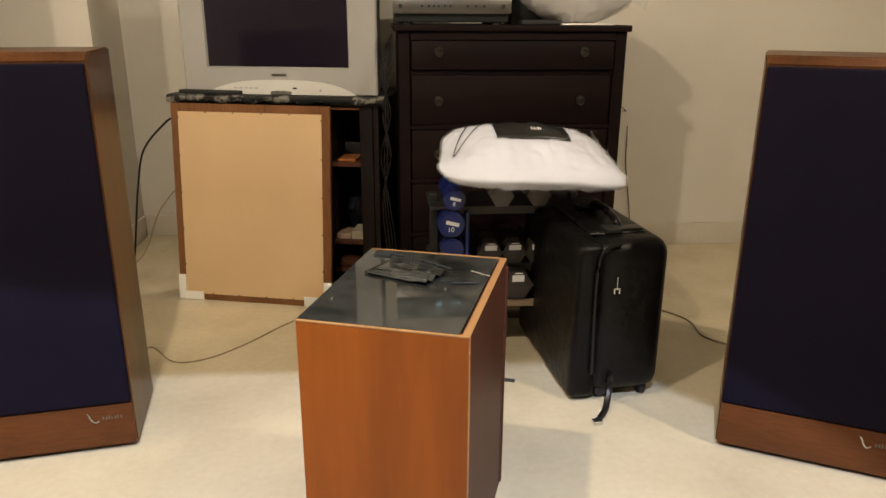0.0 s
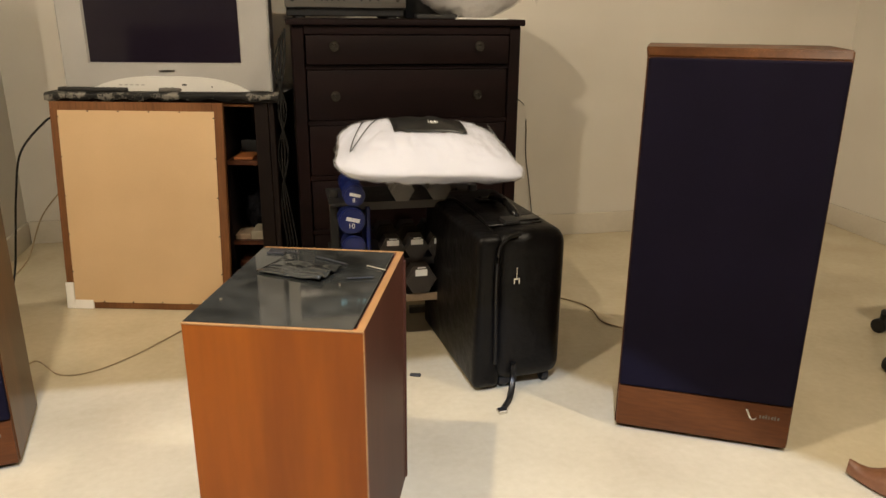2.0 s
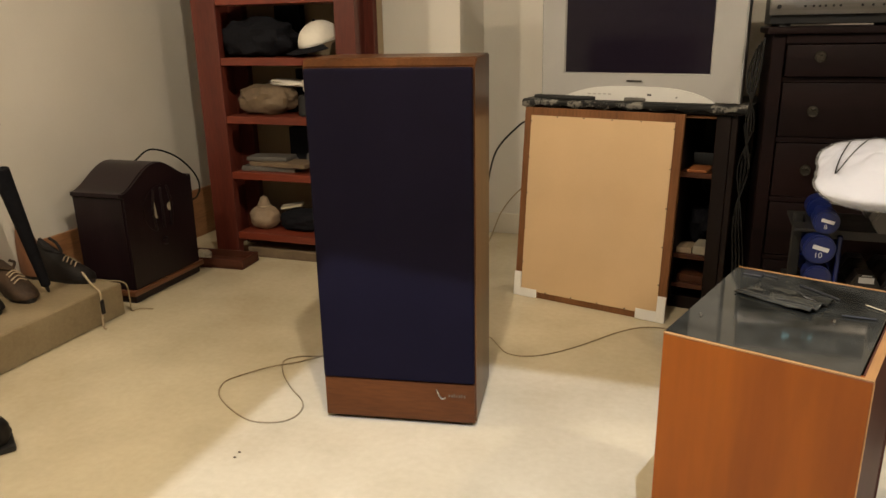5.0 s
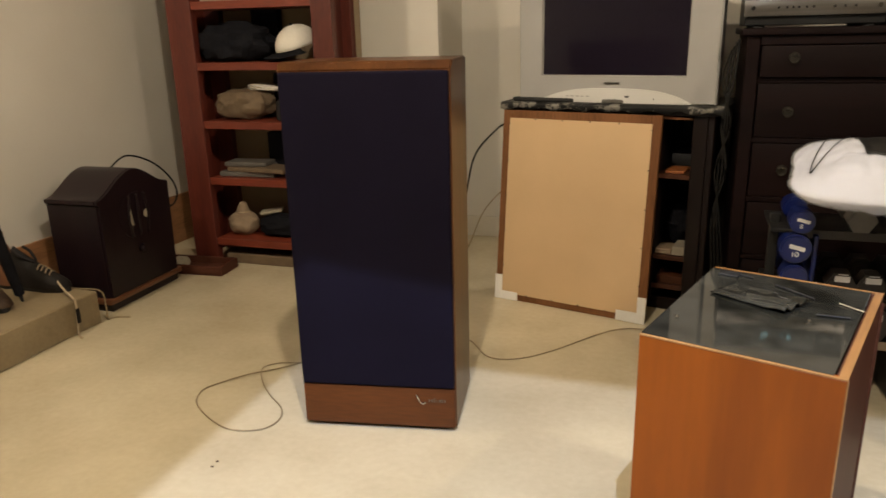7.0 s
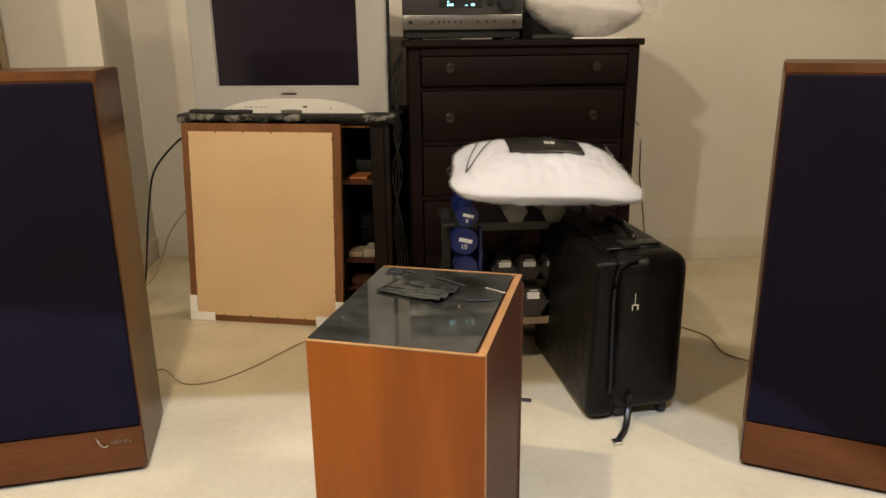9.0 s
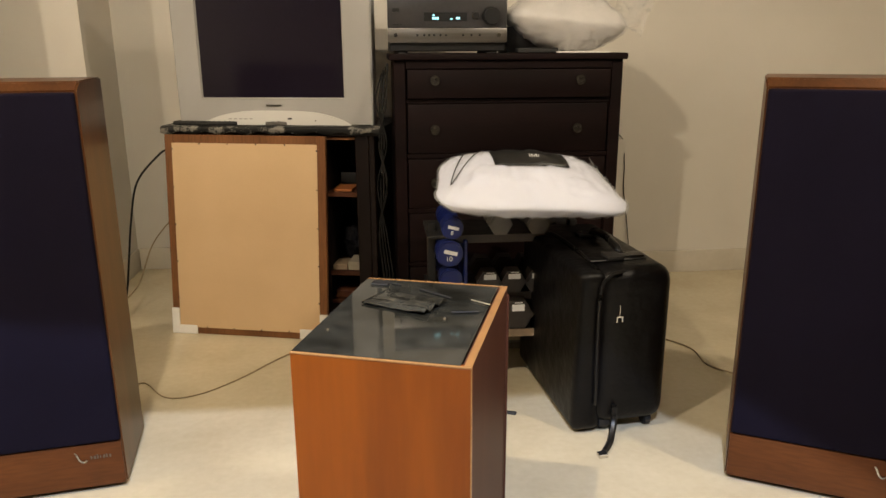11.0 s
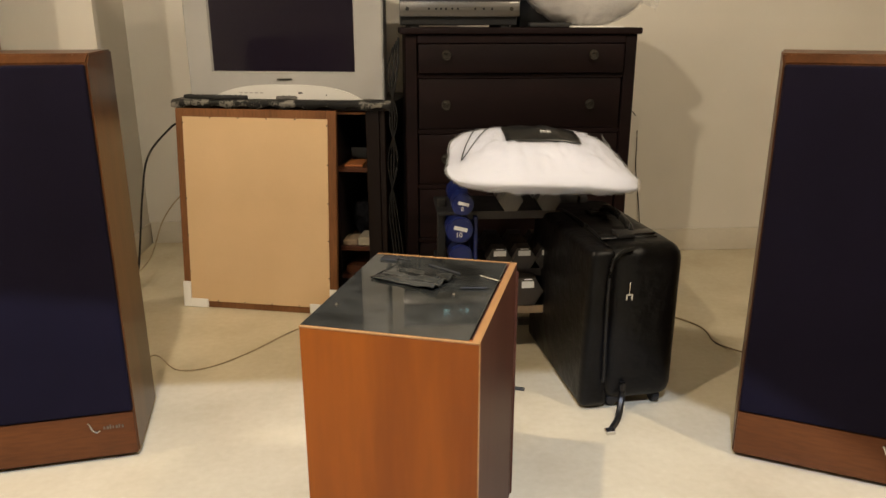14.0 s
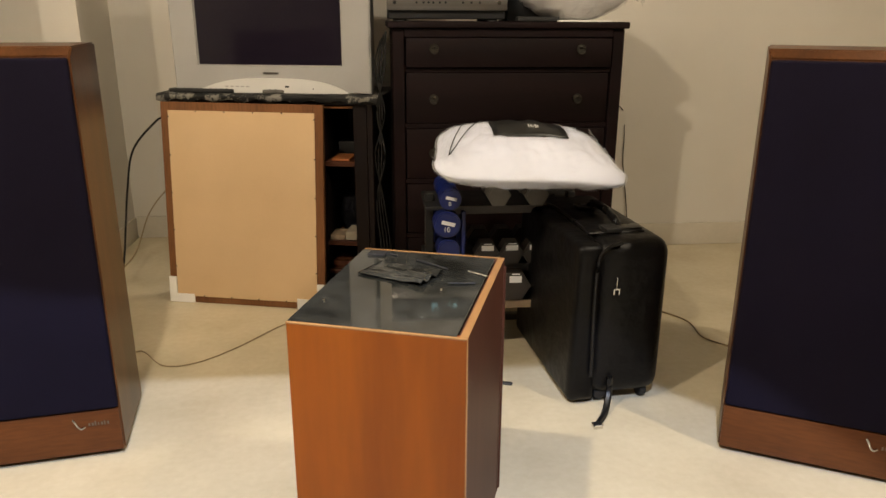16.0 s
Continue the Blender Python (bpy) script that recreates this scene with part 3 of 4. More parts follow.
part("port_cover", box(B(), (0.428, -0.0095, 0.022), (0.444, -0.006, 0.028)), GUNMETAL, tv)
part("status_light", cyl(B(), 0.0025, 0.0025, 0.004, T(0.535, -0.008, 0.018, 90), 10), TV_BLACK, tv)
for k in range(5):
    part("button", box(B(), (0.20 + k * 0.02, -0.0095, 0.022), (0.212 + k * 0.02, -0.006, 0.026)), SILVER, tv)


def remote(m, mat, label, L=0.17):
    t = thing("remote_control", m, label, "remote control", "remote controls")
    part("case", box(B(), (-L / 2, -0.021, 0), (L / 2, 0.021, 0.015), 0.006, 3), mat, t)
    for i in range(6):
        for j in range(3):
            part("button", box(B(), (-L * 0.36 + i * L * 0.13, -0.014 + j * 0.011, 0.0145), (-L * 0.36 + i * L * 0.13 + 0.008, -0.008 + j * 0.011, 0.0165)), GUNMETAL, t)
    return t


remote(on_stand(0.19, 0.004, TH + 0.008, 9), RUBBER, "black remote control lying on the runner", 0.16)
remote(on_stand(0.47, 0.022, TH + 0.008, 16), GREY_METAL, "grey remote control lying askew on the runner", 0.17)
remote(on_stand(0.075, 0.012, TH + 0.008, -8), RUBBER, "black remote control lying on the runner", 0.14)

# ---- chest of drawers ----
DX0, DX1, DY, DD, DH = 0.173, 1.051, 3.044, 0.45, 1.106
chest = thing("chest_of_drawers", T(DX0, DY, 0), "dark-stained wooden chest of drawers with round pulls", "chest of drawers")
DWW = DX1 - DX0
part("top", box(B(), (-0.018, -0.022, DH - 0.024), (DWW + 0.012, DD, DH), 0.007, 3), DARK_WOOD, chest)
part("side", box(B(), (0, 0, 0), (0.045, DD, DH - 0.0245), 0.003, 1), DARK_WOOD, chest)
part("side", box(B(), (DWW - 0.045, 0, 0), (DWW, DD, DH - 0.0245), 0.003, 1), DARK_WOOD, chest)
part("back", box(B(), (0.0455, DD - 0.012, 0.04), (DWW - 0.0455, DD, DH - 0.0245)), DARK_WOOD, chest)
edges = [1.071, 0.944, 0.735, 0.520, 0.300, 0.09]
for i, (a, b) in enumerate(zip(edges, edges[1:])):
    part("rail", box(B(), (0.0455, 0.004, b - 0.022), (DWW - 0.0455, 0.03, b - 0.004), 0.002, 1), DARK_WOOD, chest)
    proud = -0.014 if i == 0 else 0.006
    d = part("drawer", box(B(), (0.050, proud, b - 0.002), (DWW - 0.050, 0.30, a - 0.024), 0.004, 2), DARK_WOOD, chest)
    z = {0: 1.009, 1: 0.824}.get(i, (a + b) / 2 - 0.01)
    for x in (0.154, 0.710):
        k = part("pull", cyl(B(), 0.019, 0.015, 0.008, T(x, proud - 0.004, z, 90), 20, 0.002), OLD_BRASS, d, "round aged metal pull")
        ring = [(x + 0.014 * math.sin(q * math.pi / 6), proud - 0.013, z - 0.004 - 0.014 * math.cos(q * math.pi / 6)) for q in range(13)]
        part("pull_ring", tube(B(), ring, 0.0022, 6, 2), OLD_BRASS, d, "metal ring")
        part("pull_knob", ball(B(), 0.006, T(x, proud - 0.010, z + 0.006), 10, 6), OLD_BRASS, d)
part("top_rail", box(B(), (0.0455, -0.006, 1.050), (DWW - 0.0455, 0.03, DH - 0.0245), 0.002, 1), DARK_WOOD, chest)
part("base_rail", box(B(), (0.0455, 0.004, 0.0), (DWW - 0.0455, 0.026, 0.066), 0.003, 1), DARK_WOOD, chest)

# ---- receiver ----
rec = thing("stereo_receiver", T(0.155, 3.055, DH + 0.022) @ Matrix.Scale(1.035, 4), "silver and black stereo receiver with lit blue display", "receiver")
RW, RH = 0.43, 0.165
part("case", box(B(), (0.006, 0.012, -0.014), (RW - 0.006, 0.32, RH), 0.003, 1), TV_BLACK, rec)
part("lower_fascia", box(B(), (0, -0.006, 0.016), (RW, 0.0115, 0.066), 0.003, 2), BRUSHED, rec, "brushed silver lower fascia")
part("upper_fascia", box(B(), (0, -0.002, 0.0665), (RW, 0.0115, RH), 0.003, 2), GUNMETAL, rec, "dark brushed upper fascia")
disp = part("display", box(B(), (0.13, -0.0035, 0.090), (0.285, 0.001, 0.120), 0.001, 1), TV_BLACK, rec, "black glass display")
for x, w, h in ((0.160, 0.006, 0.008), (0.168, 0.006, 0.008), (0.176, 0.006, 0.008), (0.223, 0.010, 0.003), (0.246, 0.005, 0.008), (0.253, 0.005, 0.008)):
    part("digit", box(B(), (x, -0.0045, 0.096), (x + w, -0.003, 0.096 + h)), DISPLAY, disp, "lit blue-white bar")
part("digit", box(B(), (0.161, -0.0045, 0.108), (0.167, -0.003, 0.113)), DISPLAY, disp)
part("volume_knob", cyl(B(), 0.033, 0.030, 0.022, T(0.372, -0.012, 0.108, 90), 36, 0.003), TV_BLACK, rec, "large black volume knob")
part("selector_knob", cyl(B(), 0.014, 0.012, 0.012, T(0.316, -0.007, 0.108, 90), 24, 0.002), TV_BLACK, rec)
part("power_button", cyl(B(), 0.0075, 0.007, 0.008, T(0.028, -0.008, 0.042, 90), 20, 0.001), TV_BLACK, rec, "round power button")
for x in (0.105, 0.130, 0.148, 0.165, 0.188, 0.208, 0.270, 0.300, 0.330):
    part("button", cyl(B(), 0.0042, 0.004, 0.006, T(x, -0.007, 0.042, 90), 12), TV_BLACK, rec)
part("jack", cyl(B(), 0.007, 0.007, 0.006, T(0.400, -0.007, 0.042, 90), 16, 0.001), OLD_BRASS, rec, "gold headphone jack")
part("logo_bar", box(B(), (0.018, -0.0035, 0.122), (0.042, 0.001, 0.134)), TV_BLACK, rec)
part("logo_bar", box(B(), (0.018, -0.0035, 0.076), (0.050, 0.001, 0.080)), TV_BLACK, rec)
for x in (0.05, RW - 0.05):
    for y in (0.04, 0.27):
        part("foot", cyl(B(), 0.022, 0.020, 0.038, T(x, y, -0.003), 20), RUBBER, rec)

single("black_set_top_box", box(B(), (0, 0, 0), (0.30, 0.22, 0.10), 0.006, 2), TV_BLACK, "black box behind the bagged pillow on the chest", "box", m=T(0.618, 3.153, DH))
single("remote_control", box(B(), (0, 0, 0), (0.16, 0.04, 0.018), 0.006, 3), RUBBER, "black remote lying on the chest of drawers", "remote control", m=T(0.639, 3.04, DH, 0, 0, 4))
single("white_card", box(B(), (0, 0, 0), (0.20, 0.15, 0.006), 0.001, 1), WHITE_TAPE, "flat white card under the bagged pillow", "card", m=T(0.79, 3.02, DH))


# ---- pillows in clear bags ----
def pillow_mesh(w, d, h, seed, crumple=1.0):
    bm = B()
    r = bmesh.ops.create_uvsphere(bm, u_segments=120, v_segments=72, radius=1.0)
    for v in r["verts"]:
        c = v.co.copy()
        p = 3.4
        e = (abs(c.x) ** p + abs(c.y) ** p) ** (1 / p)
        f = math.hypot(c.x, c.y)
        s = e and f / e
        x, y = c.x * s, c.y * s
        rim = max(0.0, 1 - max(abs(x), abs(y)) ** 4)
        z = c.z * (0.42 + 0.58 * rim ** 0.5)
        corner = abs(x * y) ** 2
        x *= 1 + 0.16 * corner
        y *= 1 + 0.18 * corner
        q = Vector((x * 2.2, y * 2.2, z * 2 + seed))
        z *= 1 + 0.16 * crumple * noise.noise(q)
        crease = abs(noise.noise(Vector((x * 7 + seed, y * 2.5, 0.5)))) ** 0.5
        z *= 1 - 0.55 * crumple * (1 - crease) ** 2 * (0.25 + 0.75 * max(abs(x), abs(y)) ** 2)
        z += (0.05 * noise.noise(q * 3.1) + 0.028 * noise.noise(q * 7.0)) * crumple * min(1.0, abs(z) * 3)
        x += 0.02 * noise.noise(q * 4.0 + Vector((5, 0, 0)))
        v.co = Vector((x * w / 2, y * d / 2, z * h / 2))
    return bm


def tapered(bm, w, d):
    """Narrows a pillow towards its back and draws its front right corner out to a tip."""
    for v in bm.verts:
        u, t = v.co.x / (w / 2), v.co.y / (d / 2)
        v.co.x *= 0.945 - 0.085 * t
        if u > 0:
            tip = max(0.0, u - 0.55) * max(0.0, 0.55 - t)
            v.co.x += 0.016 * tip
            v.co.z -= 0.042 * max(0.0, u - 0.35) ** 1.5 * max(0.0, 0.8 - t) / 1.6
    return bm


def film_flap(bm, pts, sag=0.012, n=14):
    """A crumpled flap of film between two edges given as corner points a, b, c, d."""
    a, b, c, d = [Vector(p) for p in pts]
    rows = []
    for i in range(n + 1):
        s = i / n
        rows.append([])
        for j in range(n + 1):
            t = j / n
            p = a.lerp(b, s).lerp(d.lerp(c, s), t)
            p += Vector((0.4, 1, 1)) * sag * noise.noise(p * 22) + Vector((0, 0, 1)) * sag * 0.8 * noise.noise(p * 55)
            rows[-1].append(bm.verts.new(p))
    for r1, r2 in zip(rows, rows[1:]):
        for q in range(n):
            bm.faces.new((r1[q], r1[q + 1], r2[q + 1], r2[q]))
    return bm


pil = thing("bagged_pillow", T(0.572, 2.510, 0.706, 13, 2.0, 0), "white pillow in clear plastic with a black label card", "pillow")
part("pillow", tapered(pillow_mesh(0.585, 0.39, 0.165, 1.0, 0.7), 0.585, 0.39), PILLOW, pil, "plump white pillow", 180)
part("bag", tapered(pillow_mesh(0.60, 0.402, 0.172, 1.0, 0.7), 0.60, 0.402), FILM, pil, "clear glossy plastic bag", 180)
part("bag_flap", film_flap(B(), [(0.255, -0.05, 0.00), (0.285, -0.03, -0.01), (0.265, 0.12, 0.02), (0.235, 0.13, 0.04)]), FILM_HAZE, pil, "crumpled plastic end", 180)
shape = BVHTree.FromBMesh(tapered(pillow_mesh(0.60, 0.402, 0.172, 1.0, 0.7), 0.60, 0.402))


def pillow_top(x, y):
    return shape.ray_cast(Vector((x, y, 1.0)), Vector((0, 0, -1)))[0].z


bm = B()
for i in range(13):
    for j in range(9):
        x, y = -0.110 + 0.235 * i / 12, -0.045 + 0.165 * j / 8
        bm.verts.new((x, y, pillow_top(x, y) + 0.004))
bm.verts.ensure_lookup_table()
for i in range(12):
    for j in range(8):
        a = i * 9 + j
        bm.faces.new([bm.verts[k] for k in (a, a + 9, a + 10, a + 1)])
card = part("label_card", bm, BLACK_LABEL, pil, "black card label")
card.modifiers.new("thickness", "SOLIDIFY").thickness = 0.002
for k in range(5):
    x = 0.006 + k * 0.007
    part("print_bar", box(B(), (x, 0.004, pillow_top(x, 0.01) + 0.004), (x + 0.0025 + 0.0015 * (k % 2), 0.024 - 0.005 * (k % 3), pillow_top(x, 0.01) + 0.0075)), WHITE_INK, card, "pale print")
for k in (0, 1):
    line = [(x + 0.03 * k * (y + 0.11) / 0.12, y, pillow_top(x + 0.03 * k * (y + 0.11) / 0.12, y) + 0.003) for x, y in ((-0.185, 0.13), (-0.205, 0.07), (-0.225, 0.01), (-0.240, -0.05), (-0.250, -0.10))]
    part("carry_cord", tube(B(), line, 0.0016, 6), CABLE, pil, "thin dark cord")

pil2 = thing("bagged_pillow", T(0.841, 3.164, DH + 0.116, 0, 6, 0) @ Matrix.Scale(1.036, 4), "off-white pillow in a clear plastic bag on the chest", "pillow")
part("pillow", pillow_mesh(0.42, 0.30, 0.225, 7.0, 0.55), PILLOW_B, pil2, "plump off-white pillow", 180)
part("bag", pillow_mesh(0.436, 0.312, 0.238, 7.0, 0.55), FILM, pil2, "clear plastic bag", 180)
bm = film_flap(B(), [(0.16, -0.12, 0.10), (0.30, -0.09, 0.16), (0.315, 0.06, 0.03), (0.20, 0.08, -0.02)], 0.03)
part("bag_flap", bm, FILM_HAZE, pil2, "loose crumpled plastic", 180)
bm = film_flap(B(), [(0.17, -0.10, -0.02), (0.275, -0.08, -0.03), (0.33, -0.04, 0.12), (0.19, -0.10, 0.10)], 0.03)
part("bag_flap", bm, FILM_HAZE, pil2, "loose crumpled plastic", 180)
bm = film_flap(B(), [(-0.05, -0.08, 0.12), (0.16, -0.08, 0.12), (0.30, -0.02, 0.20), (0.02, 0.02, 0.20)], 0.03)
part("bag_flap", bm, FILM_HAZE, pil2, "loose crumpled plastic", 180)


# ---- dumbbell rack and dumbbells ----
rack = thing("dumbbell_rack", T(0.27, 2.56, 0), "black steel three-tier dumbbell rack before the chest", "dumbbell rack")
for x in (0.0, 0.50):
    part("upright", box(B(), (x, 0.14, 0.0), (x + 0.03, 0.17, 0.54), 0.003, 1), RUBBER, rack)
    part("foot", box(B(), (x, 0.0, 0.0), (x + 0.03, 0.31, 0.028), 0.003, 1), RUBBER, rack)
for z, y in ((0.500, 0.06), (0.296, 0.05), (0.178, 0.0)):
    part("tray", box(B(), (-0.005, y, z), (0.535, y + 0.24, z + 0.012), 0.002, 1), RUBBER, rack)
    part("tray_lip", box(B(), (0.05, y - 0.004, z - 0.014), (0.535, y, z + 0.014), 0.001, 1), CLOTH_TAN if z < 0.2 else IRON_DARK, rack, "painted steel lip")
part("floor_bar", box(B(), (0.30, 0.27, 0.0), (0.50, 0.30, 0.025), 0.003, 1), GREY_METAL, rack, "grey steel floor bar")


def text_part(name, body, size, m, mat, parent, label=""):
    c = bpy.data.curves.new(name, "FONT")
    c.body, c.size, c.extrude, c.align_x = body, size, 0.0006, "CENTER"
    ob = new(name, c)
    ob.data.materials.append(mat)
    ob.matrix_basis = m
    ob.parent = parent
    return tagged(ob, label)


def dumbbell(m, r, mat, sides, label, mark="", tag=False, ink=WHITE_INK):
    """Axis along y, from 0 (the head that shows) to 0.25."""
    t = thing("dumbbell", m, label, "dumbbell", "dumbbells on the rack")
    for y in (0.036, 0.214):
        h = part("head", cyl(B(), r, r, 0.072, T(0, y, 0, 90, 0 if sides > 8 else 30), sides, r * 0.14), mat, t)
        if y < 0.1 and mark:
            text_part("number", mark, r * 0.52, T(-0.002, -0.0012, -r * 0.52, 90, 0, 0), ink, h, "white number")
            part("brand_bar", box(B(), (-r * 0.45, -0.0016, -r * 0.02), (r * 0.55, 0.002, r * 0.26), 0, 1, T(0, 0, 0, 0, 14)), ink, h, "white bar")
        if y < 0.1 and tag:
            part("sticker", box(B(), (-0.020, -0.0015, r * 0.30), (0.022, 0.002, r * 0.72)), ink, h, "white sticker")
            part("sticker", box(B(), (-0.012, -0.0015, r * 0.80), (0.016, 0.002, r * 0.86)), ink, h, "white sticker")
    part("grip", cyl(B(), 0.014, 0.014, 0.12, T(0, 0.125, 0, 90), 14), CHROME if sides < 8 else mat, t)
    return t


for x, z, r, mk in ((0.346, 0.546, 0.037, "8"), (0.336, 0.460, 0.046, "10"), (0.340, 0.369, 0.040, "")):
    dumbbell(T(x, 2.575, z), r, BLUE_VINYL, 28, "blue vinyl dumbbell with white number at the rack's end", mk)
for x in (0.512, 0.642):
    dumbbell(T(x, 2.60, 0.551), 0.042, IRON, 6, "grey hexagonal dumbbell on the rack's top tier")
for x in (0.474, 0.558, 0.640):
    dumbbell(T(x, 2.585, 0.350), 0.044, IRON_DARK, 6, "dark hexagonal dumbbell with white sticker on the middle tier", "", True)
for x in (0.450, 0.566, 0.680):
    dumbbell(T(x, 2.545, 0.244), 0.056, IRON_DARK, 6, "large dark hexagonal dumbbell with sticker on the lowest tier", "", True)
single("blue_bracket", box(B(), (0.386, 2.60, 0.318), (0.400, 2.78, 0.50), 0.003, 1), BLUE_VINYL, "blue upright dumbbell tree post", "post")

# ---- suitcase ----
case = thing("suitcase", T(0.676, 2.150, 0, 0, 0, 5.5), "black soft-sided wheeled suitcase standing on its long edge", "suitcase")
SCW, SCD, SCH = 0.280, 0.60, 0.518
bm = box(B(), (0.05, 0.0, 0.028), (SCW, SCD, SCH), 0.062, 6)
for v in bm.verts:
    v.co.x += 0.010 * math.sin(v.co.z * 7) * (v.co.y > 0.1)
part("main_body", bm, SUITCASE, case, "", 50)
bm = box(B(), (-0.006, 0.012, 0.010), (0.075, SCD - 0.02, SCH - 0.012), 0.026, 4)
for v in bm.verts:
    v.co.x -= 0.020 * max(0, 1 - ((v.co.z - 0.22) / 0.24) ** 2) * (v.co.x < 0.03)
part("front_pocket", bm, SUITCASE, case, "bulging cloth pocket", 50)
for y in (0.004, SCD - 0.004):
    part("piping", tube(B(), [(0.052, y, 0.10), (0.050, y, SCH - 0.09), (0.075, y, SCH - 0.022), (0.12, y, SCH - 0.004)], 0.006, 8), SUITCASE_SHINY, case, "shiny black piping")
part("zipper", tube(B(), [(0.058, 0.05, SCH - 0.012), (0.060, 0.2, SCH + 0.001), (0.058, 0.42, SCH + 0.001), (0.058, 0.54, SCH - 0.02)], 0.004, 6), SUITCASE_SHINY, case, "black zipper")
part("handle", tube(B(), [(0.165, 0.14, SCH - 0.004), (0.160, 0.16, SCH + 0.022), (0.165, 0.26, SCH + 0.032), (0.17, 0.36, SCH + 0.022), (0.165, 0.38, SCH - 0.004)], 0.012, 10), SUITCASE_SHINY, case, "padded black handle")
part("handle_plate", box(B(), (0.12, 0.10, SCH - 0.004), (0.225, 0.15, SCH + 0.010), 0.004, 2), SUITCASE_SHINY, case)
part("handle_plate", box(B(), (0.12, 0.36, SCH - 0.004), (0.225, 0.41, SCH + 0.010), 0.004, 2), SUITCASE_SHINY, case)
part("top_strap", box(B(), (0.05, 0.085, SCH - 0.002), (SCW - 0.055, 0.125, SCH + 0.004), 0.002, 1), SUITCASE_SHINY, case, "black webbing strap")
part("strap_buckle", box(B(), (0.10, 0.075, SCH + 0.003), (0.15, 0.135, SCH + 0.016), 0.004, 2), RUBBER, case)
part("strap_end", tube(B(), [(0.108, -0.006, 0.10), (0.106, -0.014, 0.05), (0.080, -0.055, 0.010), (0.040, -0.105, 0.007)], 0.010, 6), SUITCASE_SHINY, case, "loose webbing strap end")
part("strap_clip", box(B(), (0.018, -0.127, 0.0), (0.046, -0.102, 0.012), 0.002, 1), CHROME, case, "metal strap clip")
pull = part("zip_pull", box(B(), (0.108, -0.004, 0.374), (0.112, 0.004, 0.412), 0.001, 1), CHROME, case, "chrome zip pull")
part("zip_slider", box(B(), (0.100, -0.005, 0.360), (0.104, 0.004, 0.376)), CHROME, pull)
part("zip_slider", box(B(), (0.116, -0.005, 0.360), (0.120, 0.004, 0.376)), CHROME, pull)
part("zip_slider", box(B(), (0.100, -0.005, 0.374), (0.120, 0.004, 0.378)), CHROME, pull)
for x in (0.085, SCW - 0.055):
    for y in (0.045, SCD - 0.05):
        part("wheel", cyl(B(), 0.024, 0.024, 0.022, T(x + 0.01, y, 0.024, 0, 90), 20, 0.003), RUBBER, case)
part("base_rail", box(B(), (0.075, 0.02, 0.016), (0.12, SCD - 0.02, 0.04), 0.004, 2), RUBBER, case)

# ---- things on the smoked glass ----
GT = CH + 0.002


def on_table(x, y, z=GT, rz=0):
    return Matrix.Translation((x, y, z)) @ T(0, 0, 0, 0, 0, rz)


bm = B()
n = 18
rows = []
for i in range(n + 1):
    rows.append([])
    for j in range(n + 1):
        x, y = (i / n - 0.5) * 0.155, (j / n - 0.5) * 0.093
        e = max(abs(x) / 0.0775, abs(y) / 0.0465)
        z = 0.004 * (1 - e ** 5) + 0.005 * noise.noise(Vector((x * 40, y * 40, 2))) * (1 - e * 0.4) + 0.005 * (i / n) ** 4 * (1 + math.sin(j * 0.9))
        rows[-1].append(bm.verts.new((x, y, 0.004 + max(0.0, z))))
for a, b in zip(rows, rows[1:]):
    for q in range(n):
        bm.faces.new((a[q], b[q], b[q + 1], a[q + 1]))
pouch = thing("plastic_pouch", on_table(0.152, 1.692, GT, -35), "crumpled black plastic pouch on the smoked glass", "pouch")
film = part("sleeve", bm, GLASS_TOP, pouch, "shiny black plastic", 60)
film.modifiers.new("thickness", "SOLIDIFY").thickness = 0.003
for a, b, r, lab in (((0.190, 1.775), (0.253, 1.708), 0.0022, "thin black screwdriver on the smoked glass"), ((0.295, 1.693), (0.331, 1.657), 0.0018, "short pale rod on the smoked glass"),
                     ((0.245, 1.622), (0.300, 1.618), 0.002, "thin dark rod on the smoked glass"), ((0.10, 1.845), (0.15, 1.81), 0.002, "thin dark rod on the smoked glass")):
    mid = ((a[0] + b[0]) / 2, (a[1] + b[1]) / 2)
    single("rod", tube(B(), [(a[0] - mid[0], a[1] - mid[1], r), (0, 0, r), (b[0] - mid[0], b[1] - mid[1], r)], r, 8, 4),
           CHROME if "pale" in lab else RUBBER, lab, "tool", "loose tools", m=on_table(mid[0], mid[1], GT))
for x, y in ((0.228, 1.590), (0.001, 1.554)):
    single("screw", cyl(B(), 0.0035, 0.0025, 0.004, T(0, 0, 0.002, 0, 0, 0), 8), CHROME, "small bright screw on the smoked glass", "screw", "loose screws", m=on_table(x, y, GT))

# ---- plinth with shoes ----
single("stone_plinth", box(B(), (XL, YF + 0.3, 0), (-2.25, 2.445, 0.138), 0.012, 3), STONE, "low beige stone plinth along the wall", "plinth", kind="structure")


def shoe(m, mat, label, L=0.28, W=0.095, H=0.10, high=0.0, lace=True):
    """Toe at +y, heel at 0."""
    t = thing("shoe", m, label, "shoe", "shoes on the plinth")
    bm, rings = B(), []
    for i in range(15):
        s = i / 14
        w = W * (0.72 + 0.28 * math.sin(min(1, s * 1.25) * math.pi * 0.62)) * (1 - max(0, s - 0.80) ** 2 * 11)
        h = (H + high) * (1 - s / 0.5) + H * 0.95 * (s / 0.5) if s < 0.5 else H * (0.95 - 0.55 * (s - 0.5) / 0.5)
        if i == 14:
            w, h = W * 0.42, H * 0.26
        ring = []
        for q in range(12):
            a = math.pi * q / 11
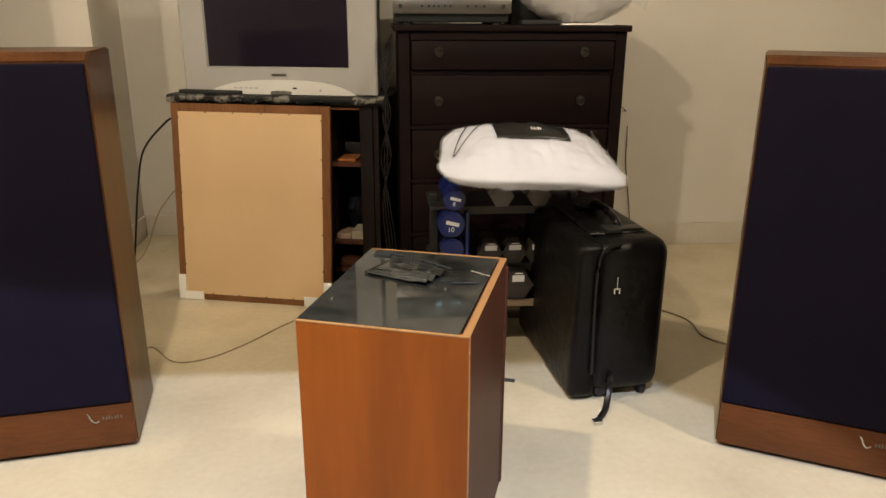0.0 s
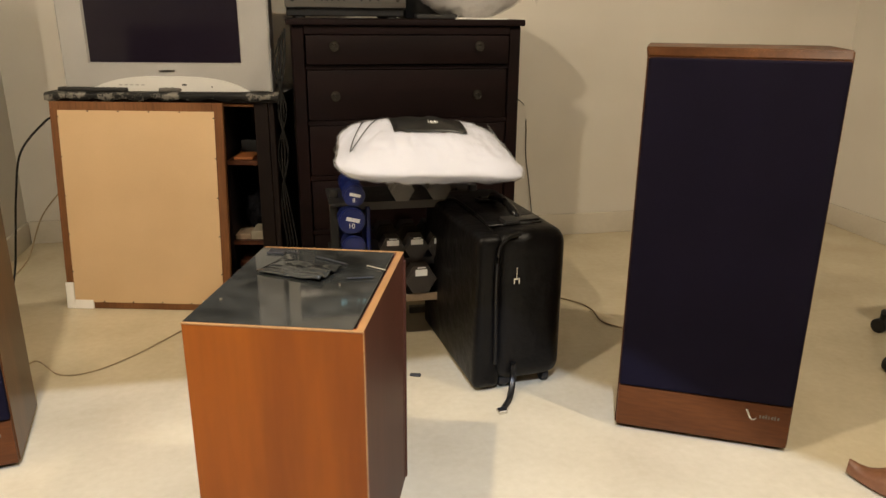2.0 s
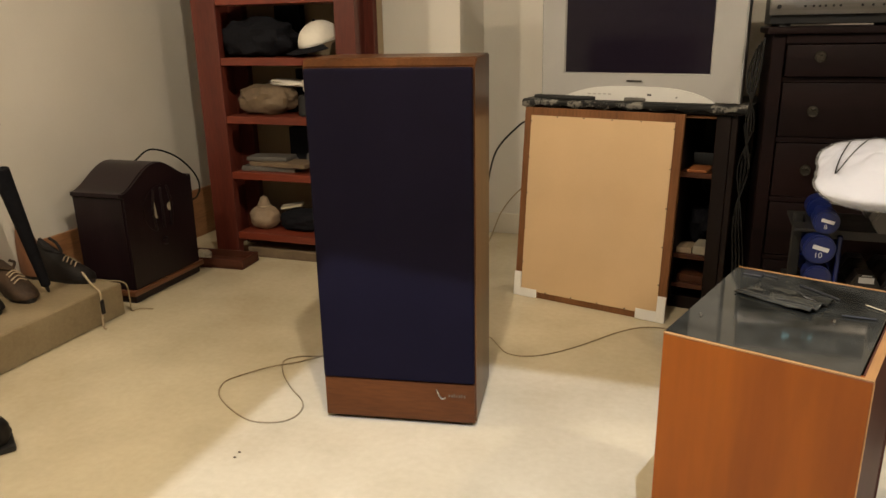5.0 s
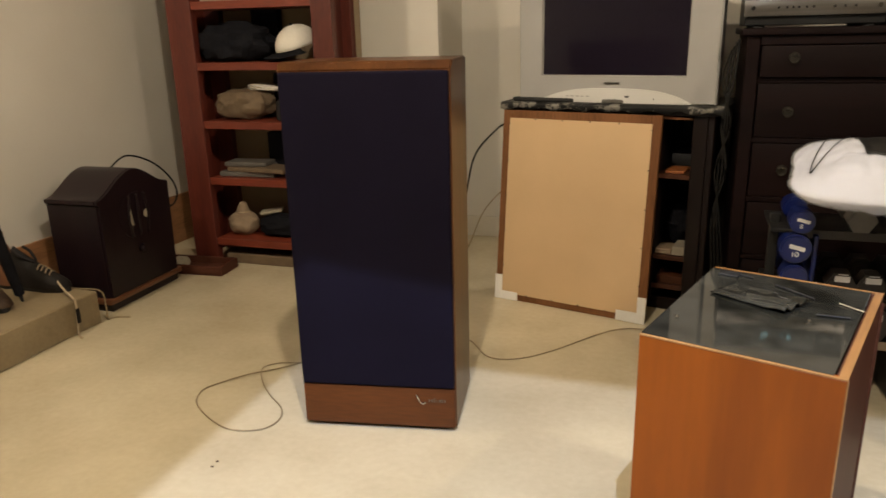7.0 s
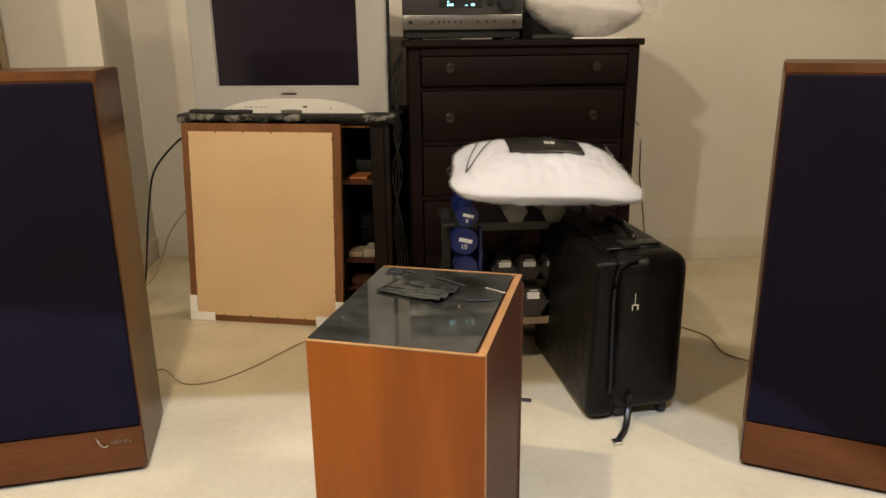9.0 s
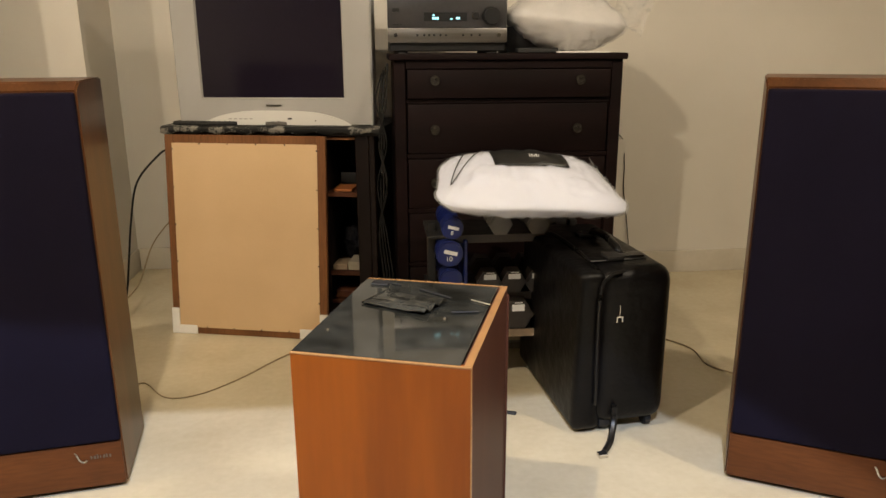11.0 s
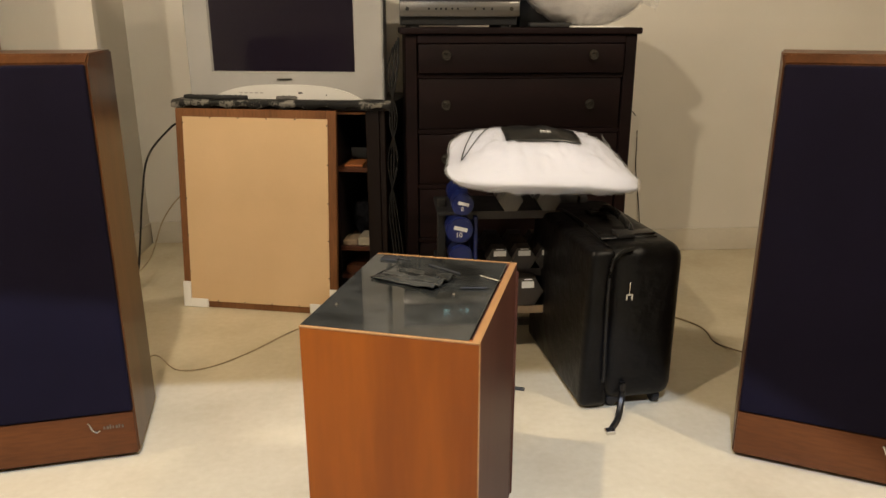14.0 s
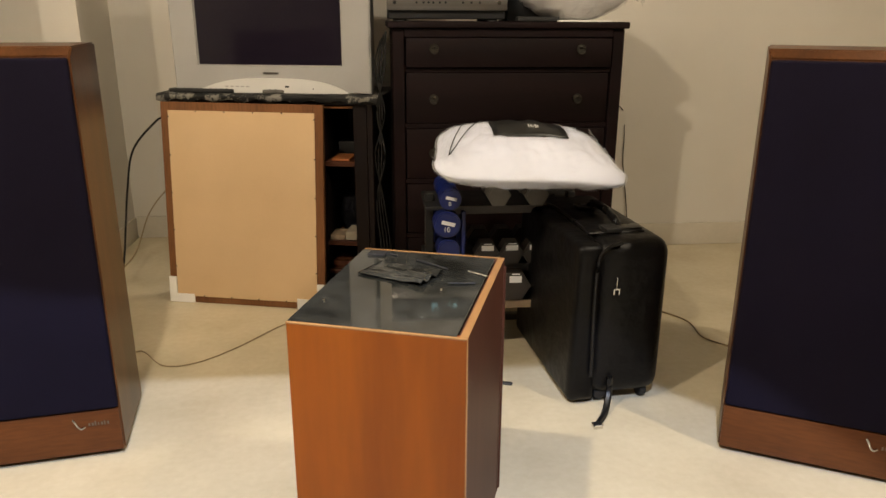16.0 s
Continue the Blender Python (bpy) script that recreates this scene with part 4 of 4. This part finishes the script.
            ring.append(bm.verts.new((w / 2 * math.cos(a) * (1 + 0.08 * math.sin(2 * a)), L * s, 0.016 + (h - 0.016) * math.sin(a) ** 0.7)))
        rings.append(ring)
    for a, b in zip(rings, rings[1:]):
        for q in range(11):
            bm.faces.new((a[q], a[q + 1], b[q + 1], b[q]))
    bm.faces.new(rings[0])
    bm.faces.new(rings[-1][::-1])
    part("upper", bm, mat, t, "", 60)
    bm = B()
    pts = [(W * 0.40 * math.cos(a) * (1.0 if math.sin(a) > 0 else 0.86), 0.5 * L + 0.515 * L * math.sin(a)) for a in [2 * math.pi * k / 22 for k in range(22)]]
    lo = [bm.verts.new((x * 1.2, y, 0.0)) for x, y in pts]
    hi = [bm.verts.new((x * 1.25, y, 0.018)) for x, y in pts]
    bm.faces.new(lo[::-1])
    bm.faces.new(hi)
    for k in range(22):
        bm.faces.new((lo[k], lo[(k + 1) % 22], hi[(k + 1) % 22], hi[k]))
    part("sole", bm, RUBBER, t)
    part("collar", tube(B(), [(W * 0.30, 0.02, H * 0.92 + high), (W * 0.34, L * 0.22, H * 0.98 + high * 0.6), (0, L * 0.40, H * 0.98 + high * 0.2), (-W * 0.34, L * 0.22, H * 0.98 + high * 0.6), (-W * 0.30, 0.02, H * 0.92 + high)], 0.006, 8), mat, t, "padded collar")
    if lace:
        for k in range(4):
            y = L * (0.46 + 0.075 * k)
            z = H * (0.95 - 0.55 * max(0, (y / L - 0.5)) / 0.5) + 0.004
            part("lace", tube(B(), [(-W * 0.26, y, z - 0.010), (0, y + 0.006, z + 0.003), (W * 0.26, y + 0.012, z - 0.010)], 0.0028, 6, 4), LACE, t, "pale lace")
    return t


shoe(T(-2.675, 2.255, 0.138, 0, 0, -112), LEATHER_WORN, "worn brown-black shoe with loose tan laces on the plinth", 0.285, 0.10, 0.10, 0.02)
shoe(T(-2.60, 2.395, 0.138, 0, 0, -86), LEATHER_BLACK, "black leather shoe with pale laces on the plinth beside the radio", 0.24, 0.09, 0.105, 0.075)
shoe(T(-2.685, 2.10, 0.138, 0, 0, -110), LEATHER_BLACK, "scuffed black shoe with pale laces on the plinth", 0.28, 0.10, 0.095, 0.02)
shoe(T(-2.68, 1.95, 0.138, 0, 0, -106), LEATHER_BROWN, "brown leather shoe on the plinth", 0.27, 0.095, 0.095)
shoe(T(-2.712, 2.40, 0.138, 0, 0, -88), LEATHER_BROWN, "tall brown leather boot on the plinth by the wall", 0.105, 0.09, 0.20, 0.04, False)
boot = thing("umbrella", T(-2.45, 2.265, 0.139, 12, 0, 0), "black folded umbrella leaning on the plinth", "umbrella")
part("canopy", cyl(B(), 0.018, 0.032, 0.50, T(0, 0, 0.28), 12, 0.003), CLOTH_DARK, boot, "furled black cloth")
part("tip", cyl(B(), 0.004, 0.010, 0.05, T(0, 0, 0.016), 10), RUBBER, boot)
part("shaft", cyl(B(), 0.006, 0.006, 0.16, T(0, 0, 0.60), 10), RUBBER, boot)
part("crook", tube(B(), [(0, 0, 0.66), (0, 0, 0.72), (0.03, 0, 0.76), (0.07, 0, 0.74), (0.075, 0, 0.70)], 0.010, 8), LEATHER_BROWN, boot, "wooden crook handle")
single("shoe_lace", tube(B(), [(-2.42, 2.40, 0.20), (-2.33, 2.36, 0.160), (-2.262, 2.325, 0.150), (-2.240, 2.318, 0.13), (-2.238, 2.310, 0.06), (-2.232, 2.300, 0.006), (-2.20, 2.28, 0.003)], 0.0045, 6), LACE,
       "pale shoe lace hanging over the plinth's edge", "shoe lace")
single("tag_strip", box(B(), (-2.2365, 2.305, 0.05), (-2.2305, 2.323, 0.11), 0.002, 1), LEATHER_BLACK, "small dark tag hanging on the lace", "tag")
single("wire", tube(B(), [(-2.45, 2.42, 0.143), (-2.32, 2.435, 0.143), (-2.246, 2.458, 0.130), (-2.240, 2.466, 0.06), (-2.242, 2.470, 0.006), (-2.225, 2.50, 0.003), (-2.17, 2.515, 0.003)], 0.003, 6), CABLE_TAN,
       "thin brown wire trailing off the plinth", "wire")
bag = thing("shoe", T(-1.99, 1.30, 0, 0, 0, -35), "black shoe on the floor by the plinth", "shoe")
part("upper", blob(B(), (0.11, 0.28, 0.10), T(0, 0.14, 0.052), 3.0, 0.06, 2.0), LEATHER_BLACK, bag)
part("sole", box(B(), (-0.055, 0.0, 0.0), (0.055, 0.285, 0.018), 0.008, 2), RUBBER, bag)

# ---- table radio ----
radio = thing("table_radio", T(-2.29, 2.537, 0, 0, 0, 1.5), "old dark wooden arched table radio on the floor", "radio")
RDW, RDD = 0.475, 0.252
arch = [(0.012, 0.055), (RDW - 0.012, 0.055), (RDW - 0.002, 0.470), (RDW - 0.002, 0.486)]
arch += [(RDW / 2 - (RDW / 2 - 0.016) * u, 0.486 + 0.096 * (0.5 + 0.5 * math.cos(math.pi * u)) ** 0.75) for u in [-1 + k / 14 for k in range(0, 29)]]
arch += [(0.002, 0.486), (0.002, 0.470), (0.012, 0.462)]
TURN_X = Matrix(((0, -1, 0, 0), (1, 0, 0, 0), (0, 0, 1, 0), (0, 0, 0, 1)))
part("cabinet", prism(B(), arch, RDD, TURN_X), RADIO_WOOD, radio, "", 30)
small = [(RDW / 2 + (x - RDW / 2) * 0.97, 0.06 + (z - 0.055) * 0.985) for x, z in arch]
part("front_panel", prism(B(), small, 0.010, Matrix.Translation((0.010, 0, 0)) @ TURN_X), RADIO_WOOD, radio, "glossy veneered front", 30)
part("base_moulding", box(B(), (-RDD + 0.004, -0.006, 0.036), (0.020, RDW + 0.006, 0.060), 0.006, 2), RADIO_TRIM, radio, "brown wooden base moulding")
part("plinth", box(B(), (-RDD + 0.015, 0.012, 0), (0.004, RDW - 0.012, 0.0365), 0.003, 1), RADIO_WOOD, radio, "black recessed plinth")
oval = [(RDW / 2 + 0.115 * math.cos(a), 0.375 + 0.105 * math.sin(a)) for a in [2 * math.pi * k / 28 for k in range(28)]]
sp = part("speaker_cloth", prism(B(), oval, 0.004, Matrix.Translation((0.013, 0, 0)) @ TURN_X), RADIO_WOOD, radio, "dark speaker fretwork")
for k in (-1, 0, 1):
    part("fret", tube(B(), [(0.016, RDW / 2 + k * 0.05, 0.285), (0.017, RDW / 2 + k * 0.062, 0.375), (0.016, RDW / 2 + k * 0.045, 0.468)], 0.006, 8), RADIO_WOOD, sp)
# pale spots at the fretwork, put in as a thin disc and strip
part("pale_spot", cyl(B(), 0.020, 0.019, 0.005, T(0.013, RDW / 2 + 0.055, 0.372, 0, 90), 20, 0.001), PAPER, radio, "pale round spot on the radio front")
part("pale_strip", prism(B(), [(RDW / 2 - 0.060, 0.345), (RDW / 2 - 0.035, 0.335), (RDW / 2 - 0.042, 0.40), (RDW / 2 - 0.052, 0.44)], 0.004, Matrix.Translation((0.0155, 0, 0)) @ TURN_X), PAPER, radio, "pale narrow spot on the radio front")
for y, z in ((RDW / 2, 0.225),):
    part("tuning_knob", cyl(B(), 0.020, 0.016, 0.022, T(0.020, y, z, 0, 90), 20, 0.003), RADIO_WOOD, radio, "round dark tuning knob")
part("cord", tube(B(), [(-0.12, RDW / 2 + 0.02, 0.575), (-0.09, RDW / 2 + 0.10, 0.618), (-0.05, RDW - 0.03, 0.575), (-0.02, RDW + 0.05, 0.49), (-0.015, RDW + 0.085, 0.41), (-0.03, RDW + 0.065, 0.352), (-0.06, RDW + 0.002, 0.345)], 0.0042, 8), CABLE, radio, "black cloth cord")
low = thing("wooden_tray", T(-2.56, 3.045, 0, 0, 0, 4), "low dark brown wooden tray on the floor by the bookcase", "tray")
part("bottom", box(B(), (0.0, 0.0, 0.004), (0.455, 0.16, 0.014)), TEAK_DARK, low)
for lo, hi in (((0, 0, 0), (0.455, 0.012, 0.048)), ((0, 0.148, 0), (0.455, 0.16, 0.048)), ((0, 0.0125, 0), (0.012, 0.1475, 0.048)), ((0.443, 0.0125, 0), (0.455, 0.1475, 0.048))):
    part("rim", box(B(), lo, hi, 0.002, 1), TEAK_DARK, low)
single("paper_wad", blob(B(), (0.09, 0.07, 0.06), T(0, 0, 0.03), 2.2, 0.35, 3.5, 18, 12, 4), PAPER, "crumpled pale paper in the tray", "paper", m=T(-2.36, 3.11, 0.0145))

# ---- red bookcase ----
KX0, KX1, KY0, KY1, KH = -2.375, -1.515, 3.25, 3.56, 1.86
book = thing("bookcase", T(KX0, KY0, 0), "open red-stained wooden bookcase crowded with odds and ends", "bookcase")
KW, KD = KX1 - KX0, KY1 - KY0
for x0, x1 in ((0, 0.135), (KW - 0.10, KW)):
    part("post", box(B(), (x0, 0, 0), (x1, 0.045, KH), 0.003, 1), MAHOG, book)
    part("rear_post", box(B(), (x0, KD - 0.045, 0), (x1 - 0.03, KD, KH), 0.003, 1), MAHOG, book)
    part("side_panel", box(B(), (x0 + 0.004, 0.0455, 0.02), (x0 + 0.022, KD - 0.0455, KH)), MAHOG, book)
# board added so that the shelf backs come out dark
part("back_panel", box(B(), (0.004, KD + 0.0005, 0.06), (KW - 0.004, KD + 0.006, KH)), SHADED_BACKING, book, "added brown board toned dark for the shaded shelf backs")
SHELVES = [0.138, 0.450, 0.727, 1.003, 1.278, 1.56, 1.85]
for z in SHELVES:
    part("shelf", box(B(), (0.1355, 0.006, z - 0.036), (KW - 0.1005, KD - 0.005, z), 0.002, 1), MAHOG_X, book)


def on_shelf(k, x, y=0.15, rz=0):
    return T(KX0 + 0.04 + x, KY0 + y, SHELVES[k], 0, 0, rz)


hat = thing("cap", on_shelf(3, 0.575, 0.14, -38) @ T(0, 0, 0.048, 16), "cream baseball cap with a dark visor on the shelf", "cap")
bm = B()
ball(bm, 1.0, Matrix.Identity(4), 32, 20)
bmesh.ops.delete(bm, geom=[v for v in bm.verts if v.co.z < -0.05], context="VERTS")
bmesh.ops.transform(bm, matrix=T(0, 0.0, 0.020) @ Matrix.Diagonal((0.092, 0.108, 0.098, 1)), verts=bm.verts[:])
part("crown", bm, CLOTH_WHITE, hat, "cream cotton crown", 180).modifiers.new("thickness", "SOLIDIFY").thickness = 0.003
bm = B()
rr = []
for r in (0.92, 1.25, 1.62, 1.80):
    rr.append([bm.verts.new((0.092 * r * math.cos(a) * (1 if r < 1 else 0.96), -0.108 * min(r, 1.0) * math.sin(a) - 0.075 * (r - 0.92) * math.sin(a) ** 1.5, 0.018 - 0.016 * (r - 0.9) * abs(math.cos(a)))) for a in [math.pi * (0.08 + 0.84 * k / 16) for k in range(17)]])
for a, b in zip(rr, rr[1:]):
    for q in range(16):
        bm.faces.new((a[q], a[q + 1], b[q + 1], b[q]))
part("visor", bm, CLOTH_DARK, hat, "dark visor", 60).modifiers.new("thickness", "SOLIDIFY").thickness = 0.004
part("button", ball(B(), 0.008, T(0, 0, 0.119), 10, 6), CLOTH_DARK, hat)
single("felt_hat", blob(B(), (0.37, 0.24, 0.18), T(0, 0, 0.089), 2.5, 0.34, 2.2, seed=2), CLOTH_DARK, "dark crumpled hats heaped on the shelf", "hat", m=on_shelf(3, 0.235, 0.14))
single("dark_case", box(B(), (0, 0, 0), (0.145, 0.05, 0.255), 0.006, 2), CLOTH_DARK, "dark upright case behind the hats", "case", m=on_shelf(3, 0.262, 0.245))
single("cloth_bag", blob(B(), (0.29, 0.20, 0.145), T(0, 0, 0.072), 2.5, 0.25, 2.2, seed=5), CLOTH_BROWN, "slumped brown cloth bag on the shelf", "bag", m=on_shelf(2, 0.255, 0.14))
single("folded_cloth", blob(B(), (0.24, 0.13, 0.03), T(0, 0, 0.015), 3.2, 0.2, 3.0, seed=6), CLOTH_WHITE, "pale folded cloth laid over the bag", "cloth", m=T(KX0 + 0.04 + 0.40, KY0 + 0.17, SHELVES[2] + 0.135, 0, 4, 10))
single("black_box", box(B(), (0, 0, 0), (0.30, 0.07, 0.07), 0.004, 1), CLOTH_DARK, "long black box standing behind the bag", "box", m=on_shelf(2, 0.13, 0.23))
single("dark_case", box(B(), (0, 0, 0), (0.22, 0.05, 0.215), 0.004, 1), CLOTH_DARK, "dark case standing at the back of the shelf", "case", m=on_shelf(2, 0.36, 0.24))
single("jar", cyl(B(), 0.042, 0.038, 0.10, T(0, 0, 0.05), 24, 0.008), RUBBER, "dark round jar on the shelf", "jar", m=on_shelf(2, 0.50, 0.09))
single("cup", cyl(B(), 0.024, 0.034, 0.07, T(0, 0, 0.035), 20, 0.004), CLOTH_WHITE, "small white cup on the jar", "cup", m=T(KX0 + 0.04 + 0.52, KY0 + 0.09, SHELVES[2] + 0.1005))
for i, (x, y, w, d, h) in enumerate(((0.13, 0.04, 0.30, 0.16, 0.024), (0.17, 0.05, 0.33, 0.14, 0.022), (0.15, 0.06, 0.22, 0.12, 0.02))):
    single("magazine", box(B(), (0, 0, 0), (w, d, h), 0.003, 1), GREY_METAL if i != 1 else CLOTH_BROWN, "grey worn magazine stacked flat on the shelf", "magazine", "stack of magazines",
           m=T(KX0 + 0.04 + x, KY0 + y, SHELVES[1] + 0.001 + sum((0.025, 0.023)[:i]), 0, 0, (3, -4, 6)[i]))
single("dark_case", box(B(), (0, 0, 0), (0.16, 0.05, 0.20), 0.004, 1), CLOTH_DARK, "dark case standing at the back of the shelf", "case", m=on_shelf(1, 0.30, 0.235))
for x, r, h in ((0.345, 0.026, 0.05), (0.42, 0.022, 0.075)):
    single("figurine", cyl(B(), r, r * 0.35, h, T(0, 0, h / 2), 16, r * 0.2), GREY_METAL, "small grey cone-shaped ornament on the shelf", "ornament", "small ornaments", m=T(KX0 + 0.04 + x, KY0 + 0.215, SHELVES[1]))
pouch2 = thing("cloth_pouch", on_shelf(0, 0.19, 0.12), "tan cloth pouch tied at the neck on the lowest shelf", "pouch")
part("sack", blob(B(), (0.155, 0.14, 0.12), T(0, 0, 0.059), 2.2, 0.12, 2.4, seed=8), CLOTH_TAN, pouch2)
part("neck", cyl(B(), 0.040, 0.016, 0.07, T(0.0, 0, 0.135, 0, 6), 14, 0.006), CLOTH_TAN, pouch2)
part("tie", tube(B(), [(0.03 * math.cos(a), 0.03 * math.sin(a), 0.118) for a in [2 * math.pi * k / 10 for k in range(11)]], 0.004, 6, 3), LACE, pouch2, "cord tie")
single("rolled_cloth", blob(B(), (0.26, 0.15, 0.11), T(0, 0, 0.055), 2.6, 0.2, 2.5, seed=9), CLOTH_DARK, "dark rolled cloth on the lowest shelf", "cloth", m=on_shelf(0, 0.42, 0.14))
single("folded_paper", box(B(), (0, 0, 0), (0.11, 0.08, 0.012), 0.002, 1), PAPER, "pale folded paper on the rolled cloth", "paper", m=T(KX0 + 0.04 + 0.30, KY0 + 0.10, SHELVES[0] + 0.106, 0, -8, 20))
single("paper_sheaf", box(B(), (0, 0, 0), (0.42, 0.24, 0.03), 0.003, 1), PAPER, "pale sheaf of papers on the shelf", "papers", m=on_shelf(4, 0.14, 0.02))
single("flat_box", box(B(), (0, 0, 0), (0.40, 0.20, 0.05), 0.004, 1), CLOTH_BROWN, "dusty brown box pushed under the bookcase", "box", m=T(KX0 + 0.04 + 0.12, KY0 + 0.04, 0))

# ---- slipper and office chair ----
slip = thing("slipper", T(1.655, 1.345, 0, 0, 0, 32), "brown leather pointed slipper on the floor", "slipper")
bm, rings = B(), []
for i in range(13):
    s = i / 12
    w = 0.094 * (0.62 + 0.38 * math.sin(min(1, s * 1.4) * math.pi / 2)) * (1 - max(0, s - 0.55) ** 1.6 * 2.7)
    h = 0.030 + 0.034 * math.exp(-((s - 0.62) / 0.16) ** 2) + 0.012 * max(0, s - 0.8) / 0.2
    rings.append([bm.verts.new((w / 2 * math.cos(math.pi * q / 10), 0.27 * s, 0.008 + 0.02 * max(0, s - 0.85) + (h - 0.008) * math.sin(math.pi * q / 10) ** 0.8)) for q in range(11)])
for a, b in zip(rings, rings[1:]):
    for q in range(10):
        bm.faces.new((a[q], a[q + 1], b[q + 1], b[q]))
bm.faces.new(rings[0])
bm.faces.new(rings[-1][::-1])
part("upper", bm, LEATHER_BROWN, slip, "", 60)
part("insole", blob(B(), (0.066, 0.13, 0.012), T(0, 0.075, 0.034), 2.2, 0, 1), LEATHER_BLACK, slip, "dark opening")
part("sole", box(B(), (-0.034, 0.004, 0.0), (0.034, 0.20, 0.010), 0.004, 1), RUBBER, slip)

chair = thing("office_chair", T(2.37, 2.04, 0), "black swivel office chair on castors", "chair")
part("column", cyl(B(), 0.025, 0.025, 0.36, T(0, 0, 0.26), 16), RUBBER, chair)
for k in range(5):
    a = math.radians(72 * k + 180)
    leg = part("base_leg", tube(B(), [(0, 0, 0.115), (0.16 * math.cos(a), 0.16 * math.sin(a), 0.10), (0.30 * math.cos(a), 0.30 * math.sin(a), 0.075)], 0.018, 8), RUBBER, chair)
    part("castor", cyl(B(), 0.027, 0.027, 0.04, T(0.305 * math.cos(a), 0.305 * math.sin(a), 0.027, 90, 0, math.degrees(a)), 18, 0.004), RUBBER, leg)
    part("castor_stem", cyl(B(), 0.010, 0.010, 0.05, T(0.30 * math.cos(a), 0.30 * math.sin(a), 0.062), 10), RUBBER, leg)
part("seat", box(B(), (-0.20, -0.24, 0.43), (0.26, 0.24, 0.50), 0.03, 3), CLOTH_DARK, chair, "black cloth seat")
part("backrest", box(B(), (0.20, -0.21, 0.62), (0.27, 0.21, 1.05), 0.03, 3), CLOTH_DARK, chair, "black cloth backrest")
part("back_bar", box(B(), (0.23, -0.03, 0.44), (0.26, 0.03, 0.66), 0.006, 1), RUBBER, chair)

# ---- cables ----
def cable(pts, r, mat, label):
    single("cable", tube(B(), pts, r, 7, 7), mat, label, "cable", "cables")


F = 0.003
cable([(-1.08, 2.40, F), (-1.19, 2.345, F), (-1.262, 2.31, F), (-1.33, 2.285, F), (-1.362, 2.235, F), (-1.31, 2.149, F), (-1.235, 2.07, F), (-1.150, 1.998, F), (-1.122, 1.925, F), (-1.150, 1.868, F), (-1.236, 1.846, F),
       (-1.335, 1.885, F), (-1.431, 1.955, F), (-1.468, 2.030, F), (-1.448, 2.09, F), (-1.377, 2.170, F + 0.006), (-1.30, 2.255, F), (-1.20, 2.375, F), (-1.10, 2.43, F)], 0.0024, CABLE_TAN, "thin brown speaker wire looped on the floor")
cable([(-0.76, 2.395, F), (-0.74, 2.655, F), (-0.624, 2.535, F), (-0.52, 2.545, F), (-0.406, 2.652, F), (-0.261, 2.849, F), (-0.155, 2.925, F), (0.02, 2.93, F), (0.13, 2.99, F)], 0.0024, CABLE_TAN, "thin brown speaker wire across the floor")
cable([(-0.728, 3.27, 0.74), (-0.766, 3.25, 0.72), (-0.865, 3.25, 0.608), (-0.906, 3.25, 0.449), (-0.934, 3.25, 0.28), (-0.958, 3.25, 0.14), (-0.985, 3.24, 0.05), (-1.03, 3.23, 0.005), (-1.18, 3.20, 0.005)], 0.0042, CABLE, "black mains cable hanging beside the television stand")
cable([(-0.73, 3.37, 0.46), (-0.791, 3.35, 0.411), (-0.867, 3.35, 0.313), (-0.937, 3.35, 0.149), (-1.02, 3.36, 0.06), (-1.08, 3.40, 0.004), (-1.16, 3.45, 0.004)], 0.003, CABLE_TAN, "thin cable drooping beside the television stand")
cable([(1.06, 3.02, F), (1.233, 2.85, F), (1.292, 2.745, F), (1.286, 2.61, F), (1.351, 2.522, F), (1.48, 2.36, F), (1.50, 2.22, F)], 0.003, CABLE_TAN, "speaker wire on the floor behind the suitcase")
cable([(1.05, 3.36, 0.80), (1.30, 3.744, 0.70), (1.322, 3.746, 0.583), (1.327, 3.746, 0.441), (1.354, 3.746, 0.268), (1.369, 3.738, 0.13), (1.372, 3.735, 0.004)], 0.0022, CABLE, "thin dark wire hanging down the wall")
for k in range(4):
    s = 0.012 * k
    cable([(0.150 - s * 0.6, 3.05 + s, 1.07 - s), (0.140 - s, 3.015, 0.93), (0.112 + s * 0.8, 3.008, 0.78), (0.138 - s, 3.008, 0.62), (0.105 + s * 0.7, 3.008, 0.44), (0.12 + s, 3.01, 0.20), (0.10 + s, 3.02, 0.005)], 0.0042 - 0.0005 * k, CABLE,
          "black cable dangling between stand and chest")
single("wood_chip", box(B(), (-0.018, -0.008, 0), (0.018, 0.008, 0.008), 0.003, 1), RUBBER, "small dark sliver on the floor behind the cabinet", "sliver", m=T(0.505, 2.315, 0, 0, 0, -20))
for x, y in ((-1.172, 1.690), (-1.170, 1.664)):
    single("crumb", blob(B(), (0.009, 0.007, 0.004), T(0, 0, 0.0025), 2.0, 0.3, 3.0, 10, 6), CLOTH_BROWN, "tiny dark crumb on the floor", "crumb", "crumbs", m=T(x, y, 0))
